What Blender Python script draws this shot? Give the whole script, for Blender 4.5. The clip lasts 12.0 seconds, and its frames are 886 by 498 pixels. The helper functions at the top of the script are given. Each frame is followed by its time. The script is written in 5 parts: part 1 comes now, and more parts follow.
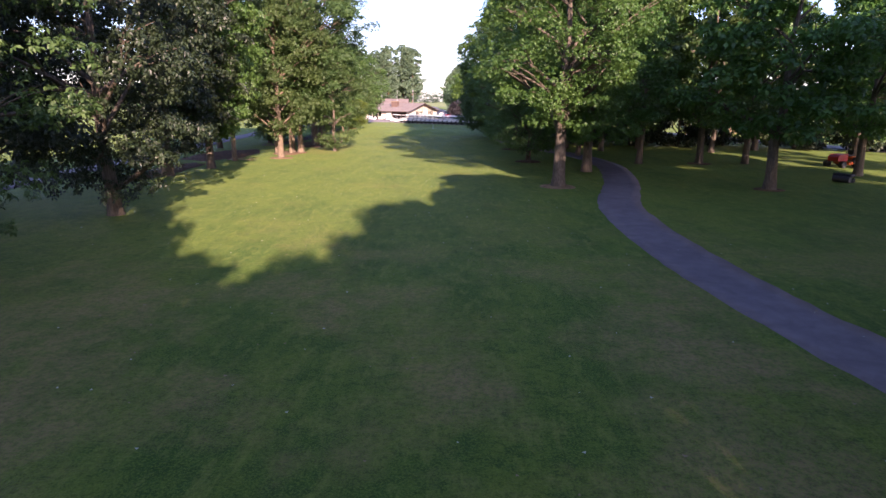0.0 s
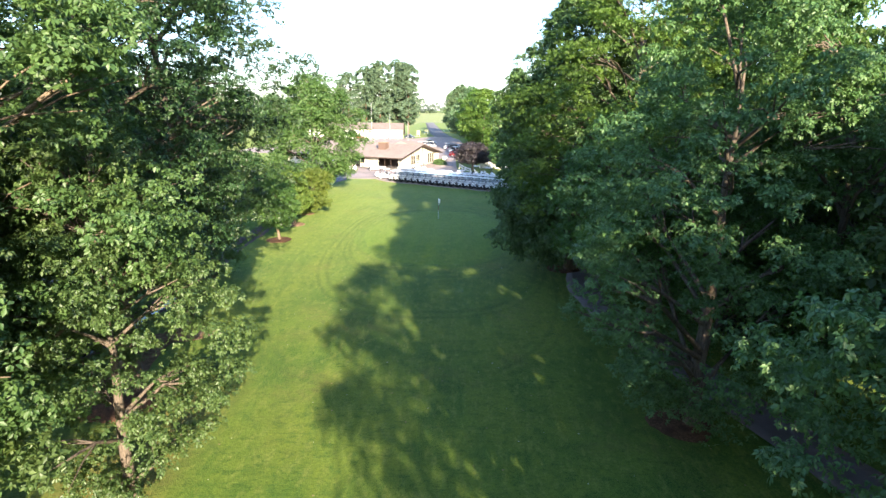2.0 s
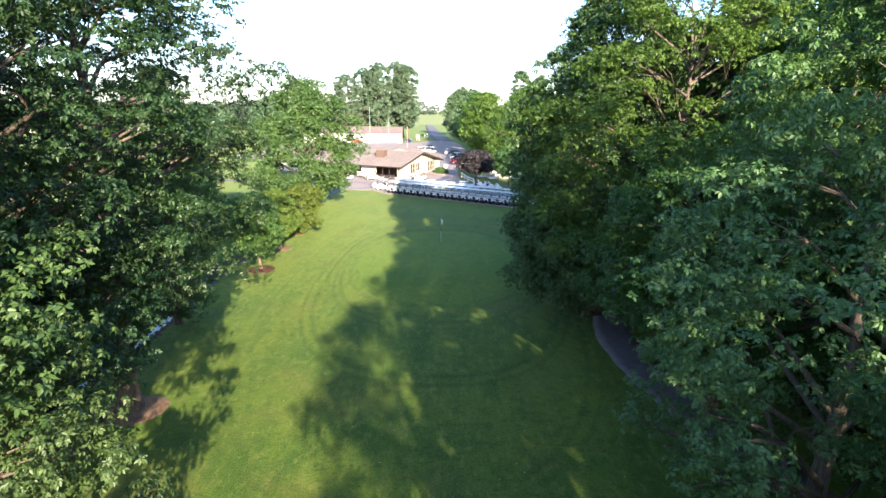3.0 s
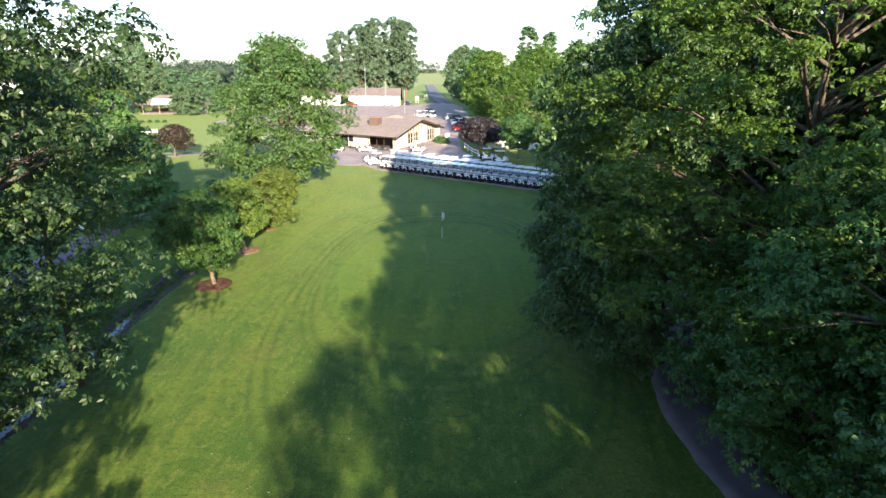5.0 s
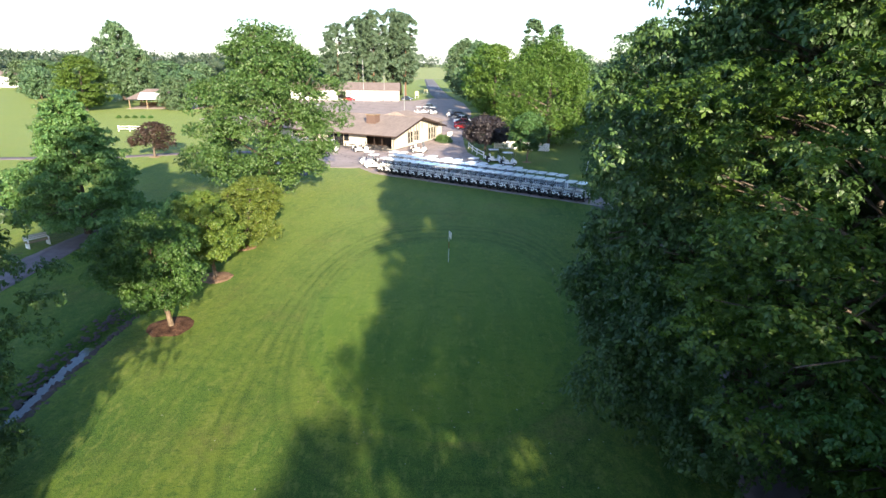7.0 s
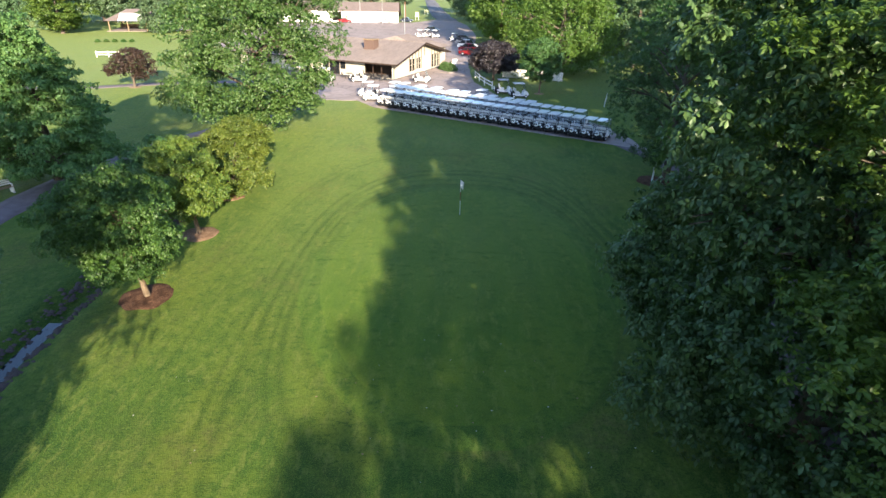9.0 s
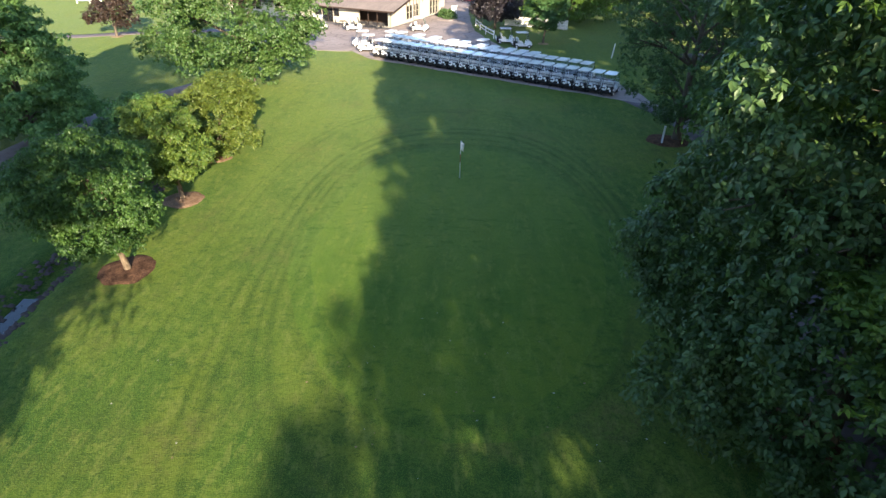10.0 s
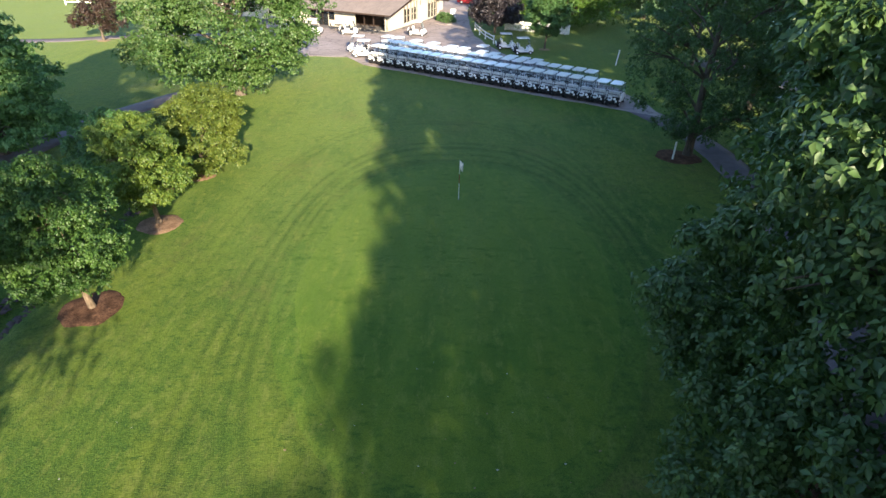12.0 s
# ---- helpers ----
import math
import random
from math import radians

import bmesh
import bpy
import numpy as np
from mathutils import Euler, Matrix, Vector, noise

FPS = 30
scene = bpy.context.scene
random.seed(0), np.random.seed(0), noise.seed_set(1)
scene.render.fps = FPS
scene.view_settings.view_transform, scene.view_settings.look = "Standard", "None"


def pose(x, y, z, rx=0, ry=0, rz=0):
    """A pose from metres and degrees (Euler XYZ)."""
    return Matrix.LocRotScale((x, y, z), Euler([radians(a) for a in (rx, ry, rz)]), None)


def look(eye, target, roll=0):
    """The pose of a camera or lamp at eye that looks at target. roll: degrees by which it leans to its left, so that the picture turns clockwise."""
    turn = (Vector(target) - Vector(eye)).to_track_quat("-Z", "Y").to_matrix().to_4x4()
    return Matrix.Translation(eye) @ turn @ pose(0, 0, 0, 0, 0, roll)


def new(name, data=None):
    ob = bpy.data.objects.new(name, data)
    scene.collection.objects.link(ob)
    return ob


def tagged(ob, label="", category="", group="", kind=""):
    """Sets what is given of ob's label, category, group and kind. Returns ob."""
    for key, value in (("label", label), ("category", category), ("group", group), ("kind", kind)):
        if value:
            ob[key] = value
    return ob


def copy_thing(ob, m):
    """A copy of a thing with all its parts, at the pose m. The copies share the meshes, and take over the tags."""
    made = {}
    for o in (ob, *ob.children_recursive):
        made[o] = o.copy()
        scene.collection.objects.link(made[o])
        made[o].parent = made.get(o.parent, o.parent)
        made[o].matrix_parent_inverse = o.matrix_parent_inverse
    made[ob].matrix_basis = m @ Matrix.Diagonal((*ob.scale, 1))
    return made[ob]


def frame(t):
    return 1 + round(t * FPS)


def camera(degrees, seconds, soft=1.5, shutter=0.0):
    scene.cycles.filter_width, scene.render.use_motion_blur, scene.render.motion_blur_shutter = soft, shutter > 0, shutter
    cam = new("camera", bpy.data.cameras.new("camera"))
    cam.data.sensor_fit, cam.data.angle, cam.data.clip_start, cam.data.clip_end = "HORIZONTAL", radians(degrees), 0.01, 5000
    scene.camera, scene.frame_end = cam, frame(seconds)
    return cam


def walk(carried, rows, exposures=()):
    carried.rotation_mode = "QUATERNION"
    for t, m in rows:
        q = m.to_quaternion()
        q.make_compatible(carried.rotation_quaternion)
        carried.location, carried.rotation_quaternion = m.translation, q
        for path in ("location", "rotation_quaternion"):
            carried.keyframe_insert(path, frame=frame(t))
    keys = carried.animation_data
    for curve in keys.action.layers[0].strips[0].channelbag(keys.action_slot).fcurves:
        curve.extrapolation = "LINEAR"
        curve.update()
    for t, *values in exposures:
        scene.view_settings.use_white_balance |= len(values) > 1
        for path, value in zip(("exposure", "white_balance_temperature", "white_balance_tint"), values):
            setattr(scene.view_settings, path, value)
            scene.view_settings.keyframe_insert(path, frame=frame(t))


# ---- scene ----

# ---------------- camera ----------------
cam = camera(78.2, 12.0, soft=1.5)
PATH = [
    (0.0, (1.704, 4.527, 5.368), (1.67, 6.456, 4.844), 0.6),
    (0.5, (0.859, 22.13, 8.487), (0.828, 24.062, 7.969), 0.6),
    (1.0, (-0.15, 38.921, 10.957), (-0.18, 40.856, 10.451), 0.5),
    (1.5, (-0.617, 45.642, 11.873), (-0.643, 47.578, 11.371), 0.5),
    (2.0, (-0.965, 49.107, 12.358), (-0.989, 51.043, 11.859), 0.6),
    (2.5, (-1.205, 52.58, 12.869), (-1.228, 54.517, 12.372), 0.7),
    (3.0, (-1.475, 55.772, 13.232), (-1.496, 57.71, 12.737), 0.7),
    (5.0, (-1.712, 66.279, 13.87), (-1.733, 68.177, 13.239), 0.65),
    (5.5, (-1.815, 68.446, 13.829), (-1.835, 70.344, 13.198), 0.7),
    (6.0, (-1.936, 70.298, 13.823), (-1.954, 72.196, 13.192), 0.8),
    (6.5, (-2.149, 71.928, 13.792), (-2.165, 73.826, 13.161), 0.9),
    (8.5, (-3.102, 76.735, 13.81), (-3.114, 78.557, 12.988), 1.0),
    (9.0, (-3.173, 77.729, 13.778), (-3.182, 79.521, 12.891), 1.1),
    (9.5, (-3.192, 78.694, 13.76), (-3.197, 80.446, 12.795), 1.15),
    (10.0, (-3.186, 79.565, 13.731), (-3.188, 81.274, 12.692), 1.2),
    (10.5, (-3.182, 80.343, 13.766), (-3.18, 82.052, 12.727), 1.3),
    (11.0, (-3.17, 81.057, 13.798), (-3.167, 82.765, 12.759), 1.4),
    (11.5, (-3.181, 81.73, 13.836), (-3.176, 83.439, 12.798), 1.45),
    (12.0, (-3.191, 82.262, 13.855), (-3.186, 83.972, 12.816), 1.45),
]
walk(cam, [(t, look(eye, target, roll)) for t, eye, target, roll in PATH],
     exposures=[(0.0, 1.80, 5900, 44), (0.5, 1.86, 5850, 25), (1.0, 2.06, 5850, 16), (1.5, 2.24, 5800, 13), (2.0, 2.34, 5800, 14), (2.5, 2.29, 5740, 16), (3.0, 2.18, 5700, 16), (5.0, 1.89, 5720, 15), (8.5, 1.85, 5780, 14), (12.0, 1.81, 5820, 13)])

# ---------------- daylight ----------------
SUN_ELEV, SUN_AZ = 18.6, 17.5          # degrees; the sun stands behind the start, a little to the right
sun_from = Vector((math.sin(radians(SUN_AZ)) * math.cos(radians(SUN_ELEV)), -math.cos(radians(SUN_AZ)) * math.cos(radians(SUN_ELEV)), math.sin(radians(SUN_ELEV))))
sun_data = bpy.data.lights.new("sun", "SUN")
sun_data.energy, sun_data.angle, sun_data.color = 5.0, radians(0.55), (1.0, 0.80, 0.52)
sun = new("sun", sun_data)
sun.matrix_world = look(sun_from * 100, (0, 0, 0))
world = bpy.data.worlds.new("sky")
scene.world = world
world.use_nodes = True
wn = world.node_tree
sky = wn.nodes.new("ShaderNodeTexSky")
sky.sky_type, sky.sun_disc = "NISHITA", False
sky.sun_elevation, sky.sun_rotation = radians(SUN_ELEV), radians(180 - SUN_AZ)
sky.air_density, sky.dust_density, sky.ozone_density = 1.0, 0.8, 2.0
wn.nodes["Background"].inputs["Strength"].default_value = 0.106
wn.links.new(sky.outputs[0], wn.nodes["Background"].inputs["Color"])


# ---------------- materials ----------------
class Mat:
    """A small builder for node materials."""

    def __init__(self, name, rough=0.8, metal=0.0, spec=0.3):
        self.m = bpy.data.materials.new(name)
        self.m.use_nodes = True
        self.t = self.m.node_tree
        self.b = self.t.nodes["Principled BSDF"]
        self.b.inputs["Roughness"].default_value = rough
        self.b.inputs["Metallic"].default_value = metal
        self.b.inputs["Specular IOR Level"].default_value = spec
        self.xyz = None

    def node(self, kind, **values):
        n = self.t.nodes.new(kind)
        for k, v in values.items():
            n.inputs[k.replace("_", " ")].default_value = v
        return n

    def link(self, a, b):
        self.t.links.new(a, b)

    def where(self):
        if self.xyz is None:
            self.xyz = self.t.nodes.new("ShaderNodeNewGeometry").outputs["Position"]
        return self.xyz

    def local(self):
        return self.t.nodes.new("ShaderNodeTexCoord").outputs["Object"]

    def noise(self, scale, detail=3.0, rough=0.55, at=None):
        n = self.node("ShaderNodeTexNoise", Scale=scale, Detail=detail, Roughness=rough)
        self.link(at or self.where(), n.inputs["Vector"])
        return n.outputs["Fac"]

    def ramp(self, fac, stops):
        r = self.t.nodes.new("ShaderNodeValToRGB")
        e = r.color_ramp.elements
        while len(e) < len(stops):
            e.new(0.5)
        for el, (p, c) in zip(e, stops):
            el.position, el.color = p, (*c, 1)
        self.link(fac, r.inputs["Fac"])
        return r.outputs["Color"]

    def mix(self, fac, a, b, blend="MIX"):
        n = self.t.nodes.new("ShaderNodeMix")
        n.data_type, n.blend_type = "RGBA", blend
        for s, v in ((n.inputs[0], fac), (n.inputs[6], a), (n.inputs[7], b)):
            if hasattr(v, "is_output"):
                self.link(v, s)
            elif isinstance(v, tuple):
                s.default_value = (*v, 1)
            else:
                s.default_value = v
        return n.outputs[2]

    def math(self, op, a, b=0.0, c=0.0):
        n = self.t.nodes.new("ShaderNodeMath")
        n.operation = op
        for s, v in zip(n.inputs, (a, b, c)):
            if hasattr(v, "is_output"):
                self.link(v, s)
            else:
                s.default_value = v
        return n.outputs[0]

    def split(self, at=None):
        n = self.t.nodes.new("ShaderNodeSeparateXYZ")
        self.link(at or self.where(), n.inputs[0])
        return n.outputs

    def smooth(self, x, lo, hi):
        n = self.t.nodes.new("ShaderNodeMapRange")
        n.interpolation_type = "SMOOTHSTEP"
        n.inputs["From Min"].default_value, n.inputs["From Max"].default_value = lo, hi
        self.link(x, n.inputs["Value"])
        return n.outputs["Result"]

    def bump(self, height, strength=0.3, distance=0.02):
        n = self.node("ShaderNodeBump", Strength=strength, Distance=distance)
        self.link(height, n.inputs["Height"])
        self.link(n.outputs[0], self.b.inputs["Normal"])

    def colour(self, c):
        if isinstance(c, tuple):
            self.b.inputs["Base Color"].default_value = (*c, 1)
        else:
            self.link(c, self.b.inputs["Base Color"])
        return self


def plain(name, c, rough=0.6, metal=0.0, vary=0.15, scale=3.0, spec=0.4, bump=0.0):
    """One colour with slight stains and grain at two scales."""
    k = Mat(name, rough, metal, spec)
    loc = k.local()
    big, fine = k.noise(scale, 3, 0.6, loc), k.noise(scale * 14, 2, 0.6, loc)
    lo, hi = tuple(v * (1 - vary) for v in c), tuple(min(1, v * (1 + vary)) for v in c)
    col = k.mix(big, lo, hi)
    k.colour(k.mix(k.math("MULTIPLY", fine, 0.35), col, tuple(v * 0.8 for v in c)))
    if bump:
        k.bump(fine, bump, 0.01)
    return k.m


def grass_mat(name, lo, hi, dry, dry_amount=0.5, stripe=0.0, stripe_w=2.6, fine=22.0, marks=(), worn=0.0):
    """Turf: broad tonal patches drawn out along the mowing, dry spots, tufts and blades; marks: rings (cx, cy, a, b, width) of pressed grass."""
    k = Mat(name, 0.8, 0.0, 0.1)
    k.b.inputs["Sheen Weight"].default_value, k.b.inputs["Sheen Roughness"].default_value = 0.07, 0.4
    k.b.inputs["Sheen Tint"].default_value = (0.75, 0.9, 0.3, 1)
    x, y, z = k.split()
    along = k.t.nodes.new("ShaderNodeMapping")
    along.inputs["Scale"].default_value = (1.0, 0.35, 1.0)
    along.inputs["Rotation"].default_value = (0, 0, 0.12)
    k.link(k.where(), along.inputs["Vector"])
    big = k.noise(0.10, 5, 0.65)
    wisp = k.noise(0.55, 5, 0.7, along.outputs[0])
    mid = k.noise(1.7, 4, 0.7)
    tuft = k.noise(fine * 0.3, 3, 0.75)
    blade = k.noise(fine, 2, 0.75)
    col = k.mix(k.smooth(wisp, 0.36, 0.64), lo, hi)
    col = k.mix(k.math("MULTIPLY", k.smooth(big, 0.45, 0.62), 0.65), col, (hi[0] * 1.42, hi[1] * 1.14, hi[2] * 1.1))
    sward = k.noise(0.28, 4, 0.6, along.outputs[0])
    col = k.mix(k.math("MULTIPLY", k.smooth(sward, 0.5, 0.66), 0.55), col, (hi[0] * 1.45, hi[1] * 1.12, hi[2]))
    col = k.mix(k.math("MULTIPLY", k.smooth(k.noise(0.42, 4, 0.6), 0.55, 0.7), 0.5), col, (lo[0] * 0.7, lo[1] * 0.82, lo[2]))
    col = k.mix(k.math("MULTIPLY", k.smooth(mid, 0.48, 0.66), 0.62), col, (lo[0] * 0.75, lo[1] * 0.85, lo[2] * 1.1))
    # pale close-mown apron north of the green; haze put into the far lawns' colour
    ax_, ay_ = k.math("DIVIDE", k.math("ADD", x, 5.0), 13.5), k.math("DIVIDE", k.math("SUBTRACT", y, 118.0), 21.0)
    near = k.math("ADD", k.math("MULTIPLY", ax_, ax_), k.math("ADD", k.math("MULTIPLY", ay_, ay_), k.math("MULTIPLY", big, 0.5)))
    apron = k.math("MULTIPLY", k.math("SUBTRACT", 1.0, k.smooth(near, 0.55, 1.5)), k.math("MULTIPLY_ADD", k.smooth(wisp, 0.3, 0.7), 0.45, 0.3))
    col = k.mix(apron, col, (0.132, 0.192, 0.044))
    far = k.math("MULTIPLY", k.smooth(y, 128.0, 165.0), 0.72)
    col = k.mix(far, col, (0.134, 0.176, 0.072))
    straw = k.noise(2.6, 4, 0.72, along.outputs[0])
    col = k.mix(k.math("MULTIPLY", k.smooth(straw, 0.5, 0.64), 0.65), col, (hi[0] * 1.9, hi[1] * 1.35, hi[2] * 2.2))
    across = k.t.nodes.new("ShaderNodeMapping")
    across.inputs["Scale"].default_value = (0.45, 1.0, 1.0)
    k.link(k.where(), across.inputs["Vector"])
    clover = k.noise(3.0, 5, 0.72, across.outputs[0])
    col = k.mix(k.math("MULTIPLY", k.smooth(clover, 0.54, 0.64), 0.75), col, (lo[0] * 0.7, lo[1] * 0.8, lo[2] * 0.9))
    patch = k.math("MULTIPLY", k.math("MULTIPLY", k.smooth(k.noise(0.17, 5, 0.62), 0.5, 0.75), k.smooth(mid, 0.3, 0.65)), dry_amount)
    col = k.mix(patch, col, dry)
    if worn:
        tee = k.math("SUBTRACT", 1.0, k.smooth(k.math("ADD", y, k.math("MULTIPLY", big, 14.0)), 22.0, 42.0))
        thin = k.math("MULTIPLY", k.smooth(k.noise(0.2, 5, 0.62), 0.44, 0.62), k.smooth(mid, 0.2, 0.65))
        col = k.mix(k.math("MULTIPLY", k.math("MULTIPLY", tee, thin), worn), col, (0.25, 0.17, 0.08))
        bare = k.math("MULTIPLY", k.math("SUBTRACT", 1.0, k.smooth(k.math("ABSOLUTE", k.math("ADD", x, 12.4)), 0.6, 3.2)), k.math("SUBTRACT", 1.0, k.smooth(k.math("ABSOLUTE", k.math("SUBTRACT", y, 67.0)), 2.0, 9.0)))
        col = k.mix(k.math("MULTIPLY", k.math("MULTIPLY", bare, k.smooth(mid, 0.2, 0.6)), 0.75), col, (0.22, 0.15, 0.06))
    if stripe:
        band = k.math("SINE", k.math("MULTIPLY", k.math("ADD", x, k.math("MULTIPLY", big, 1.5)), math.pi / stripe_w))
        col = k.mix(k.math("MULTIPLY", k.smooth(band, -0.4, 0.4), stripe), col, tuple(v * 1.3 for v in hi))
    for cx, cy, ra, rb, wide, dark in marks:
        ex, ey = k.math("DIVIDE", k.math("SUBTRACT", x, cx), ra), k.math("DIVIDE", k.math("SUBTRACT", y, cy), rb)
        d = k.math("POWER", k.math("ADD", k.math("POWER", k.math("ABSOLUTE", ex), 2.6), k.math("POWER", k.math("ABSOLUTE", ey), 2.6)), 1 / 2.6)
        off = k.math("ABSOLUTE", k.math("SUBTRACT", d, 1.0))
        line = k.math("SUBTRACT", 1.0, k.smooth(off, 0.0, wide * 1.35))
        fade = k.math("MULTIPLY", line, k.math("MULTIPLY", k.smooth(k.noise(0.35, 4, 0.7), 0.3, 0.54), dark * 0.72))
        col = k.mix(fade, col, (lo[0] * 0.55, lo[1] * 0.62, lo[2] * 0.8))
    col = k.mix(k.math("MULTIPLY", k.smooth(tuft, 0.42, 0.62), 0.44), col, tuple(v * 0.55 for v in lo))
    col = k.mix(k.math("MULTIPLY", k.smooth(blade, 0.42, 0.66), 0.5), col, (hi[0] * 1.85, hi[1] * 1.6, hi[2] * 1.7))
    k.colour(col)
    k.bump(k.math("ADD", k.math("MULTIPLY", tuft, 0.7), blade), 0.6, 0.06)
    return k


RINGS = ((-2.4, 100.0, 8.85, 18.8, 0.020, 0.85), (-2.4, 100.0, 9.5, 19.7, 0.016, 0.75), (-2.4, 102.5, 7.9, 13.9, 0.022, 0.7), (-2.4, 102.5, 8.3, 15.0, 0.014, 0.6), (-3.4, 98.0, 10.6, 26.0, 0.012, 0.5), (-3.4, 98.0, 11.3, 26.6, 0.010, 0.45), (-2.4, 103.6, 7.35, 12.3, 0.030, 0.5))
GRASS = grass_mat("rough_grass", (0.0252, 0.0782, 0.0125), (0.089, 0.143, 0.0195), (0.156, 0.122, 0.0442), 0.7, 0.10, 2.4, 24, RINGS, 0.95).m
FRINGE = grass_mat("fringe_grass", (0.0381, 0.0993, 0.0136), (0.083, 0.148, 0.0184), (0.122, 0.136, 0.0306), 0.3, 0.0, 1, 30, RINGS[2:]).m
GREEN = grass_mat("green_turf", (0.0544, 0.122, 0.0136), (0.0952, 0.163, 0.0184), (0.129, 0.163, 0.0306), 0.25, 0.2, 1.1, 60).m
FIELD = grass_mat("field_grass", (0.136, 0.16, 0.0578), (0.17, 0.194, 0.0748), (0.19, 0.19, 0.0884), 0.4, 0.0, 1, 6).m


def asphalt_mat(name, base, tint, cracks=0.7):
    k = Mat(name, 0.85, 0.0, 0.25)
    fine, mid, big = k.noise(45, 3, 0.7), k.noise(1.6, 4, 0.6), k.noise(0.22, 4, 0.6)
    col = k.mix(k.smooth(mid, 0.3, 0.7), base, tint)
    col = k.mix(k.math("MULTIPLY", k.smooth(big, 0.45, 0.65), 0.5), col, tuple(v * 0.72 for v in base))
    cr = k.node("ShaderNodeTexVoronoi", Scale=0.33)
    cr.feature = "DISTANCE_TO_EDGE"
    warp = k.node("ShaderNodeTexNoise", Scale=0.8, Detail=3.0)
    k.link(k.where(), warp.inputs["Vector"])
    add = k.t.nodes.new("ShaderNodeVectorMath")
    add.operation = "ADD"
    k.link(k.where(), add.inputs[0])
    k.link(warp.outputs["Color"], add.inputs[1])
    k.link(add.outputs[0], cr.inputs["Vector"])
    crack = k.math("SUBTRACT", 1.0, k.smooth(cr.outputs["Distance"], 0.0, 0.03))
    col = k.mix(k.math("MULTIPLY", crack, cracks), col, tuple(v * 0.35 for v in base))
    col = k.mix(k.math("MULTIPLY", k.smooth(fine, 0.5, 0.8), 0.4), col, tuple(v * 1.5 for v in tint))
    k.colour(col)
    k.bump(fine, 0.4, 0.01)
    return k.m


ASPHALT = asphalt_mat("old_asphalt", (0.279, 0.228, 0.204), (0.347, 0.292, 0.265))
PATHTAR = asphalt_mat("path_asphalt", (0.135, 0.112, 0.116), (0.175, 0.147, 0.152), 0.12)
ROADTAR = asphalt_mat("road_asphalt", (0.136, 0.129, 0.129), (0.184, 0.173, 0.17))


def chip_mat(name, dark, light, scale=26.0):
    """Wood chips or crumbly soil: cells of differing tone, with relief."""
    k = Mat(name, 0.95, 0.0, 0.1)
    cell = k.node("ShaderNodeTexVoronoi", Scale=scale)
    k.link(k.where(), cell.inputs["Vector"])
    sep = k.t.nodes.new("ShaderNodeSeparateColor")
    k.link(cell.outputs["Color"], sep.inputs[0])
    col = k.mix(sep.outputs[0], dark, light)
    col = k.mix(k.math("MULTIPLY", k.smooth(k.noise(1.6, 4, 0.65), 0.4, 0.65), 0.6), col, tuple(v * 0.55 for v in dark))
    col = k.mix(k.math("MULTIPLY", k.smooth(k.noise(3.1, 3, 0.65), 0.55, 0.75), 0.5), col, tuple(min(1, v * 1.3) for v in light))
    k.colour(col)
    k.bump(sep.outputs[1], 0.9, 0.04)
    return k.m


MULCH = chip_mat("wood_mulch", (0.19, 0.116, 0.068), (0.34, 0.231, 0.15))
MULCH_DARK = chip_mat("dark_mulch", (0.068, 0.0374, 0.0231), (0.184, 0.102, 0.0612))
EARTH = chip_mat("bare_earth", (0.102, 0.0646, 0.0374), (0.204, 0.136, 0.0816), 9.0)
STONE = plain("ditch_stone", (0.109, 0.0816, 0.0714), 0.85, vary=0.4, scale=2, bump=0.3)
WHITE = plain("white_paint", (0.78, 0.77, 0.74), 0.5, vary=0.05)
CREAM = plain("cream_stucco", (0.503, 0.469, 0.381), 0.8, vary=0.06, scale=0.7)
BROWN = plain("brown_trim", (0.0374, 0.0238, 0.017), 0.6, vary=0.2)
CART_WHITE = plain("cart_plastic", (0.90, 0.90, 0.89), 0.14, vary=0.03, spec=0.6)
SEAT = plain("seat_vinyl", (0.78, 0.77, 0.74), 0.5, vary=0.08)
BLACK = plain("black_rubber", (0.022, 0.022, 0.024), 0.75, vary=0.2)
DARKMETAL = plain("dark_metal", (0.06, 0.06, 0.065), 0.45, 0.6, vary=0.15)
STEEL = plain("steel", (0.5, 0.5, 0.5), 0.4, 0.9, vary=0.1)
RED = plain("red_paint", (0.27, 0.0125, 0.016), 0.3, vary=0.08, spec=0.5)
ORANGE = plain("orange_paint", (0.422, 0.0884, 0.0136), 0.4, vary=0.1)
SILVER = plain("silver_paint", (0.286, 0.292, 0.306), 0.3, 0.5, vary=0.06)
NAVY = plain("dark_blue_paint", (0.02, 0.03, 0.05), 0.28, 0.2, vary=0.1)
CLOVER = plain("clover_flower", (0.42, 0.42, 0.36), 0.8, vary=0.2)
TAN = plain("tan_board", (0.238, 0.17, 0.102), 0.8, vary=0.2)
BRICK = plain("chimney_brick", (0.116, 0.0748, 0.0578), 0.85, vary=0.2, scale=6)
LAMPGLASS = plain("lamp_lens", (0.75, 0.75, 0.7), 0.15, vary=0.03, spec=0.6)
TAILGLASS = plain("tail_lens", (0.35, 0.02, 0.02), 0.2, vary=0.05, spec=0.6)
YELLOW = plain("yellow_sign", (0.8, 0.76, 0.4), 0.5, vary=0.05)


